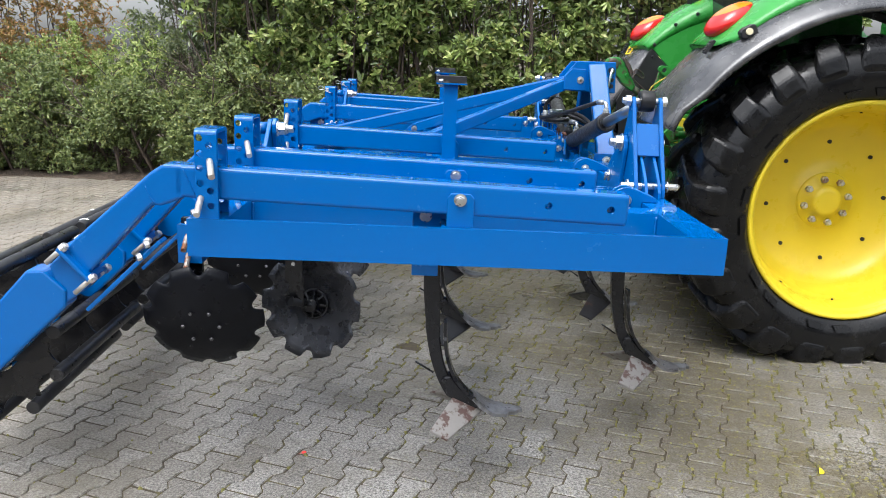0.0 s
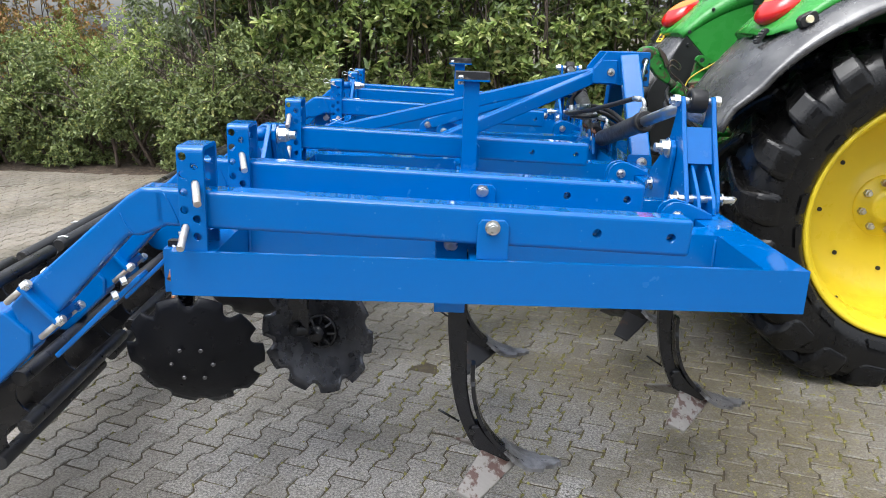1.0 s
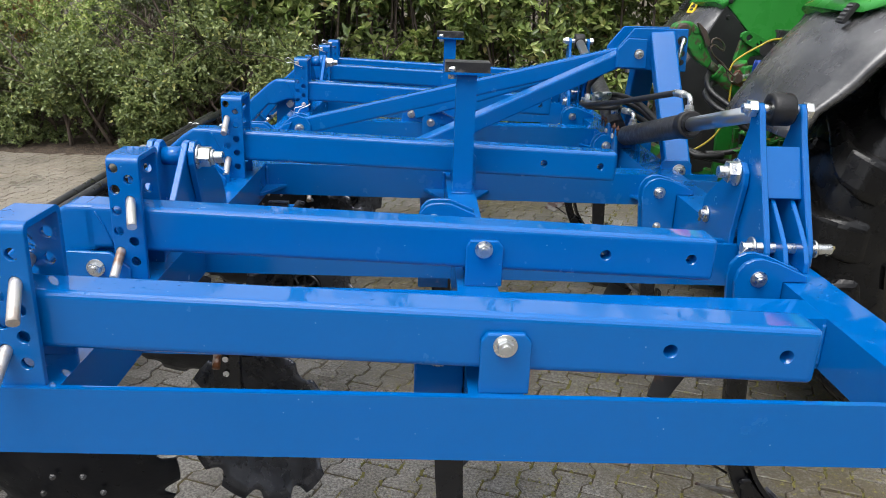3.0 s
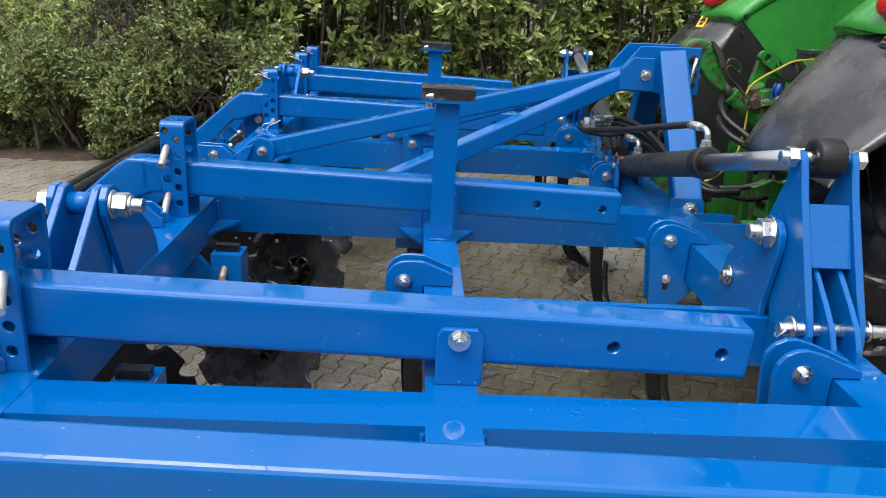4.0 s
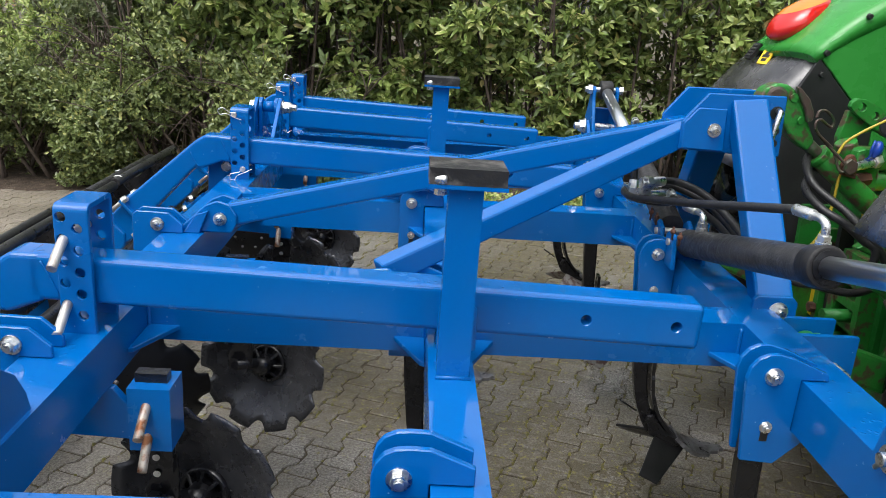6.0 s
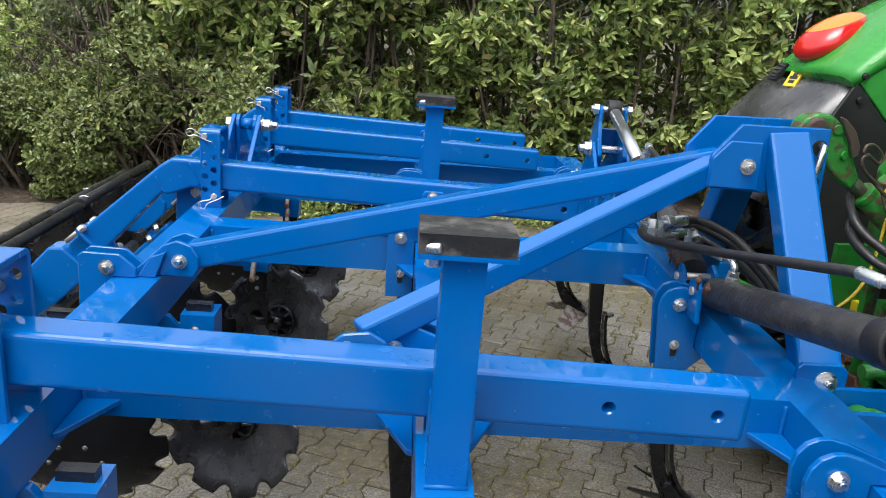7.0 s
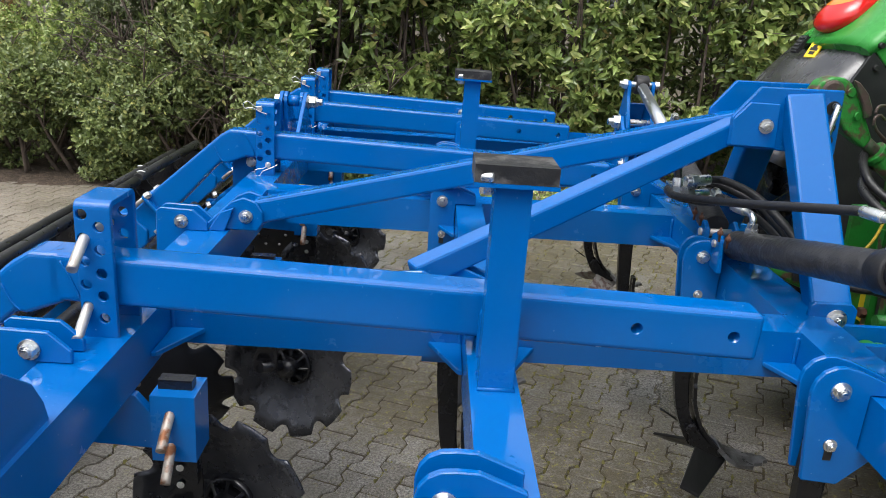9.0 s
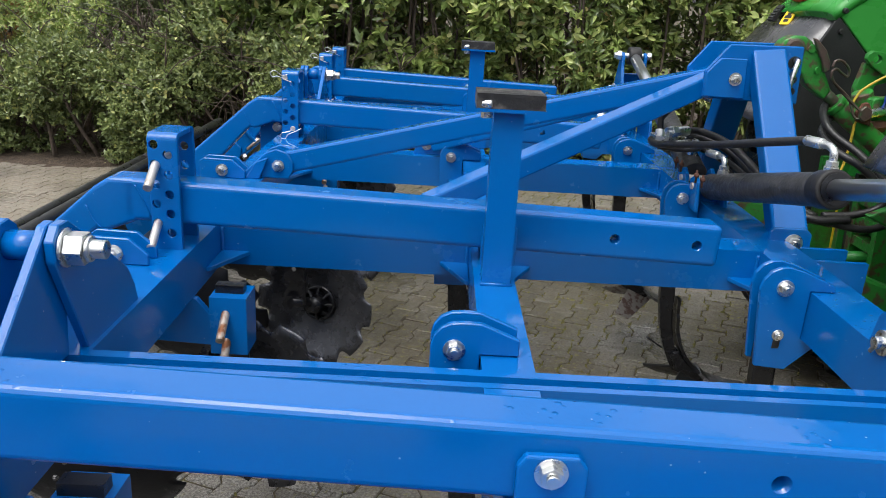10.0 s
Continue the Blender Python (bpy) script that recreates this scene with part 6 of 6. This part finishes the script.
for k, x in enumerate((-1.75, -0.75, 0.25, 1.25, 2.25, 3.25, 4.25)):
    hy = hedge_line(x) + 0.42
    shrub("laurel_shrub", "tall evergreen laurel shrub with glossy pale-green leaves and dark gaps", x, hy, 1.45, 1.3, 3.7, 1500, 8, 0.104, 0.037, LAUREL, 1.0, 0.05, 0.25, 560, SHOOT, 0.0, 0.016, 16)
for k, x in enumerate((-1.4, 0.0, 1.4, 2.8, 4.2)):
    shrub("laurel_shrub", "tall evergreen laurel shrub standing in the back of the hedge", x, hedge_line(x) + 1.55, 1.9, 0.9, 4.1, 1100, 8, 0.12, 0.043, LAUREL, 1.1, 0.05, 0.1, 0, None, 0.2, 0.022, 10)
for k, x in enumerate((-7.5, -6.6, -5.7, -4.8, -3.9, -3.05, -2.3)):
    hy = hedge_line(x) + 0.30
    shrub("privet_shrub", "dense low evergreen shrub with small dark green leaves", x, hy, 1.25, 1.0, 1.22 + 0.22 * math.sin(k * 2.1 + 1.0), 2300, 8, 0.046, 0.022, PRIVET, 1.1, 0.04, 0.30, 0, None, 0.12)
for x, hy, high in ((-2.05, 0.12, 1.45), (-1.45, 0.10, 1.25), (-0.85, 0.10, 1.05), (-0.25, 0.16, 0.70)):
    shrub("privet_shrub", "low evergreen shrub with small green leaves in front of the laurel", x, hedge_line(x) + hy, 1.05, 0.8, high, 1700, 8, 0.048, 0.023, PRIVET, 1.1, 0.04, 0.26, 0, None, 0.10)
for x in (-6.4, -5.0, -3.6, -2.4, -1.2):
    shrub("privet_shrub", "evergreen shrub filling the back of the hedge", x, hedge_line(x) + 1.9, 1.7, 0.8, 1.55, 1500, 8, 0.065, 0.030, PRIVET, 1.1, 0.04, 0.20, 0, None, 0.20)
for k, x in enumerate((-7.4, -6.3, -5.2)):
    hy = hedge_line(x) + 1.25
    shrub("browning_shrub", "taller shrub with yellowing and brown autumn leaves on bare twigs", x, hy, 1.75, 1.2, 3.4, 2700, 8, 0.062, 0.021, DRY, 1.2, 0.6, 0.3, 0, None, 0.16, 0.010, 16)
for k, x in enumerate((-6.6, -4.3, -3.5)):
    hy = hedge_line(x) + 1.0
    shrub("yellow_green_shrub", "loose shrub with fine yellow-green leaves between the browning ones", x, hy, 1.2, 0.9, 1.75, 1100, 8, 0.05, 0.017, SHOOT, 1.2, 0.5, 0.3, 0, None, 0.10, 0.009, 10)
for k, x in enumerate((-2.7, -2.0)):
    hy = hedge_line(x) + 1.2
    shrub("willow_shrub", "tall thin-leaved shrub with sky showing through its twigs", x, hy, 1.35, 1.0, 3.9, 2000, 8, 0.085, 0.025, WILLOW, 1.1, 0.5, 0.3, 0, None, 0.10, 0.012, 14)

for x, y, wide, high in ((-0.60, 8.62, 0.55, 0.20), (-1.20, 8.66, 0.45, 0.13), (0.05, 8.56, 0.40, 0.12), (0.66, 8.60, 0.50, 0.15), (1.30, 8.58, 0.55, 0.17), (1.70, 8.60, 0.40, 0.13)):
    clump = thing("weed_clump", "low clump of fresh green weeds at the foot of the hedge", "weeds", None, "weeds along the hedge")
    m = 620
    c = np.stack([x + rng.normal(0, wide * 0.30, m), y + rng.normal(0, 0.07, m), rng.uniform(0.0, high, m) ** 1.2], 1)
    d = np.stack([rng.normal(0, 0.7, m), rng.normal(-0.2, 0.6, m), rng.uniform(0.2, 1.2, m)], 1)
    part("leaves", leaves_mesh("leaves", c, d, 0.045, 0.018, SHOOT, 0.3), None, clump)

# ---- paving: interlocking double-T stones, laid askew to the machine ----
TURN_PAVE = radians(-22.0)
PITCH_U, PITCH_V = 0.1050, 0.2005


def stone_outline():
    L, a, b = 0.0962, 0.0622, 0.0355
    half = [(a - 0.004, -L), (a, -L + 0.004), (a, -0.064), (b, -0.036), (b, 0.036), (a, 0.064), (a, L - 0.004), (a - 0.004, L)]
    return half + [(-u, v) for u, v in half[::-1]]


def stone_arrays():
    out = stone_outline()
    n = len(out)
    inner = []
    for u, v in out:
        inner.append((u - math.copysign(0.0028, u), v - math.copysign(0.0028, v) * (1 if abs(v) > 0.08 else 0)))
    verts = [(u, v, 0.0) for u, v in inner] + [(u, v, -0.0026) for u, v in out] + [(u, v, -0.03) for u, v in out]
    faces = [tuple(range(n))]
    for ring in (0, 1):
        for k in range(n):
            j = (k + 1) % n
            faces.append((ring * n + j, ring * n + k, ring * n + n + k, ring * n + n + j))
    return verts, faces


SV, SF = stone_arrays()
stone_me = bpy.data.meshes.new("paving_stone")
stone_me.from_pydata(SV, [], SF)
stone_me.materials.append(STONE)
pave = tagged(new("pavement", None), "wet grey interlocking concrete paving, mossy joints, machine shade tinted into the stones", "pavement", "", "structure")
cu, su = math.cos(TURN_PAVE), math.sin(TURN_PAVE)
places = []
for i in range(-125, 126):
    for j in range(-80, 81):
        u, v = i * PITCH_U, j * PITCH_V + (PITCH_V / 2 if i % 2 else 0)
        x, y = 0.3 + u * cu - v * su, 4.0 + u * su + v * cu
        if -8.2 < x < 5.2 and -1.0 < y < hedge_line(x) + 0.25:
            places.append((x, y))
places.sort(key=lambda p: (p[0] - 0.35) ** 2 + ((p[1] - 3.6) * 0.75) ** 2)
rs = random.Random(5)


def stone_pose(x, y):
    return Matrix.Translation((x + rs.gauss(0, 0.0008), y + rs.gauss(0, 0.0008), rs.gauss(0, 0.0014))) @ Euler((rs.gauss(0, 0.006), rs.gauss(0, 0.006), TURN_PAVE + rs.gauss(0, 0.006))).to_matrix().to_4x4()


V = np.array([(*p, 1.0) for p in SV])
all_v, all_f, base_i = [], [], 0
for x, y in places[300:]:
    M = np.array(stone_pose(x, y))
    all_v.append((V @ M.T)[:, :3])
    all_f += [tuple(k + base_i for k in f) for f in SF]
    base_i += len(SV)
rest = bpy.data.meshes.new("paving_stones")
rest.from_pydata(np.concatenate(all_v).tolist(), [], all_f)
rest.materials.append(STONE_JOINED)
tagged(part("paving_stones", rest, None, pave), "", "", "", "stuff")
for x, y in places[:300]:
    part("paving_stone", stone_me, None, pave, "", stone_pose(x, y))

# moss that stands in the joints, denser in some places, with a few fallen bits
moss_v, moss_f = [], []
for x, y in places:
    if not (-2.6 < x < 4.0 and 1.0 < y < 8.8):
        continue
    thick = noise.noise(Vector((x * 0.75 + 3.1, y * 0.75, 0.0))) + 0.25 * noise.noise(Vector((x * 3.0, y * 3.0, 4.0))) + (0.30 if x > 0.30 else -0.02)
    for _ in range(rs.choice((6, 12, 20, 28)) if thick > 0.36 else (rs.choice((0, 3, 7, 12)) if thick > 0.10 else rs.choice((0, 0, 1, 3)))):
        k = rs.random()
        v = rs.uniform(-0.1, 0.1)
        w = 0.0525 + (0.0133 if abs(v) > 0.05 else -0.0133) + rs.gauss(0, 0.003)
        u = (w if rs.random() < 0.5 else -w) if k < 0.8 else rs.uniform(-0.055, 0.055)
        if k >= 0.8:
            v = 0.0985 + rs.gauss(0, 0.002)
        cx, cy = x + u * cu - v * su, y + u * su + v * cu
        r, h = 0.0030 + 0.0095 * rs.random() ** 2.0, rs.uniform(0.004, 0.0095)
        b0 = len(moss_v)
        for q in range(6):
            th = q * math.tau / 6 + rs.random()
            e = r * rs.uniform(0.6, 1.3)
            moss_v.append((cx + e * math.cos(th), cy + e * math.sin(th), -0.006))
        for q in range(3):
            th = q * math.tau / 3 + rs.random()
            moss_v.append((cx + 0.5 * r * math.cos(th), cy + 0.5 * r * math.sin(th), -0.002 + h * rs.uniform(0.6, 1.1)))
        for q in range(6):
            top = b0 + 6 + (q // 2)
            moss_f.append((b0 + q, b0 + (q + 1) % 6, top))
            if q % 2:
                moss_f.append((b0 + (q + 1) % 6, b0 + 6 + ((q // 2) + 1) % 3, top))
        moss_f.append((b0 + 6, b0 + 7, b0 + 8))
moss_me = bpy.data.meshes.new("moss")
moss_me.from_pydata(moss_v, [], moss_f)
moss_me.materials.append(MOSS)
tagged(new("moss", moss_me), "yellow-green moss tufts in the paving joints", "moss", "", "stuff")


def fallen_leaf(x, y, turn, size, material, label):
    bm = B()
    n = 14
    ring = []
    for k in range(n):
        a = k * math.tau / n
        r = size * (0.55 + 0.45 * abs(math.cos(a)) ** 1.5)
        ring.append(bm.verts.new((r * math.cos(a), r * 0.62 * math.sin(a), 0.004 + 0.004 * math.sin(2 * a))))
    top = bm.verts.new((0, 0, 0.003))
    for k in range(n):
        bm.faces.new((ring[k], ring[(k + 1) % n], top))
    ob = new("fallen_leaf", mesh_of("fallen_leaf", bm, material))
    ob.matrix_world = pose(x, y, 0.002, 0, 0, turn)
    return tagged(ob, label, "leaf")


fallen_leaf(1.585, 2.49, 70, 0.022, STICKER, "small yellow fallen leaf lying on the paving")
fallen_leaf(-0.304, 2.62, 30, 0.017, RED, "small torn red scrap lying on the paving")
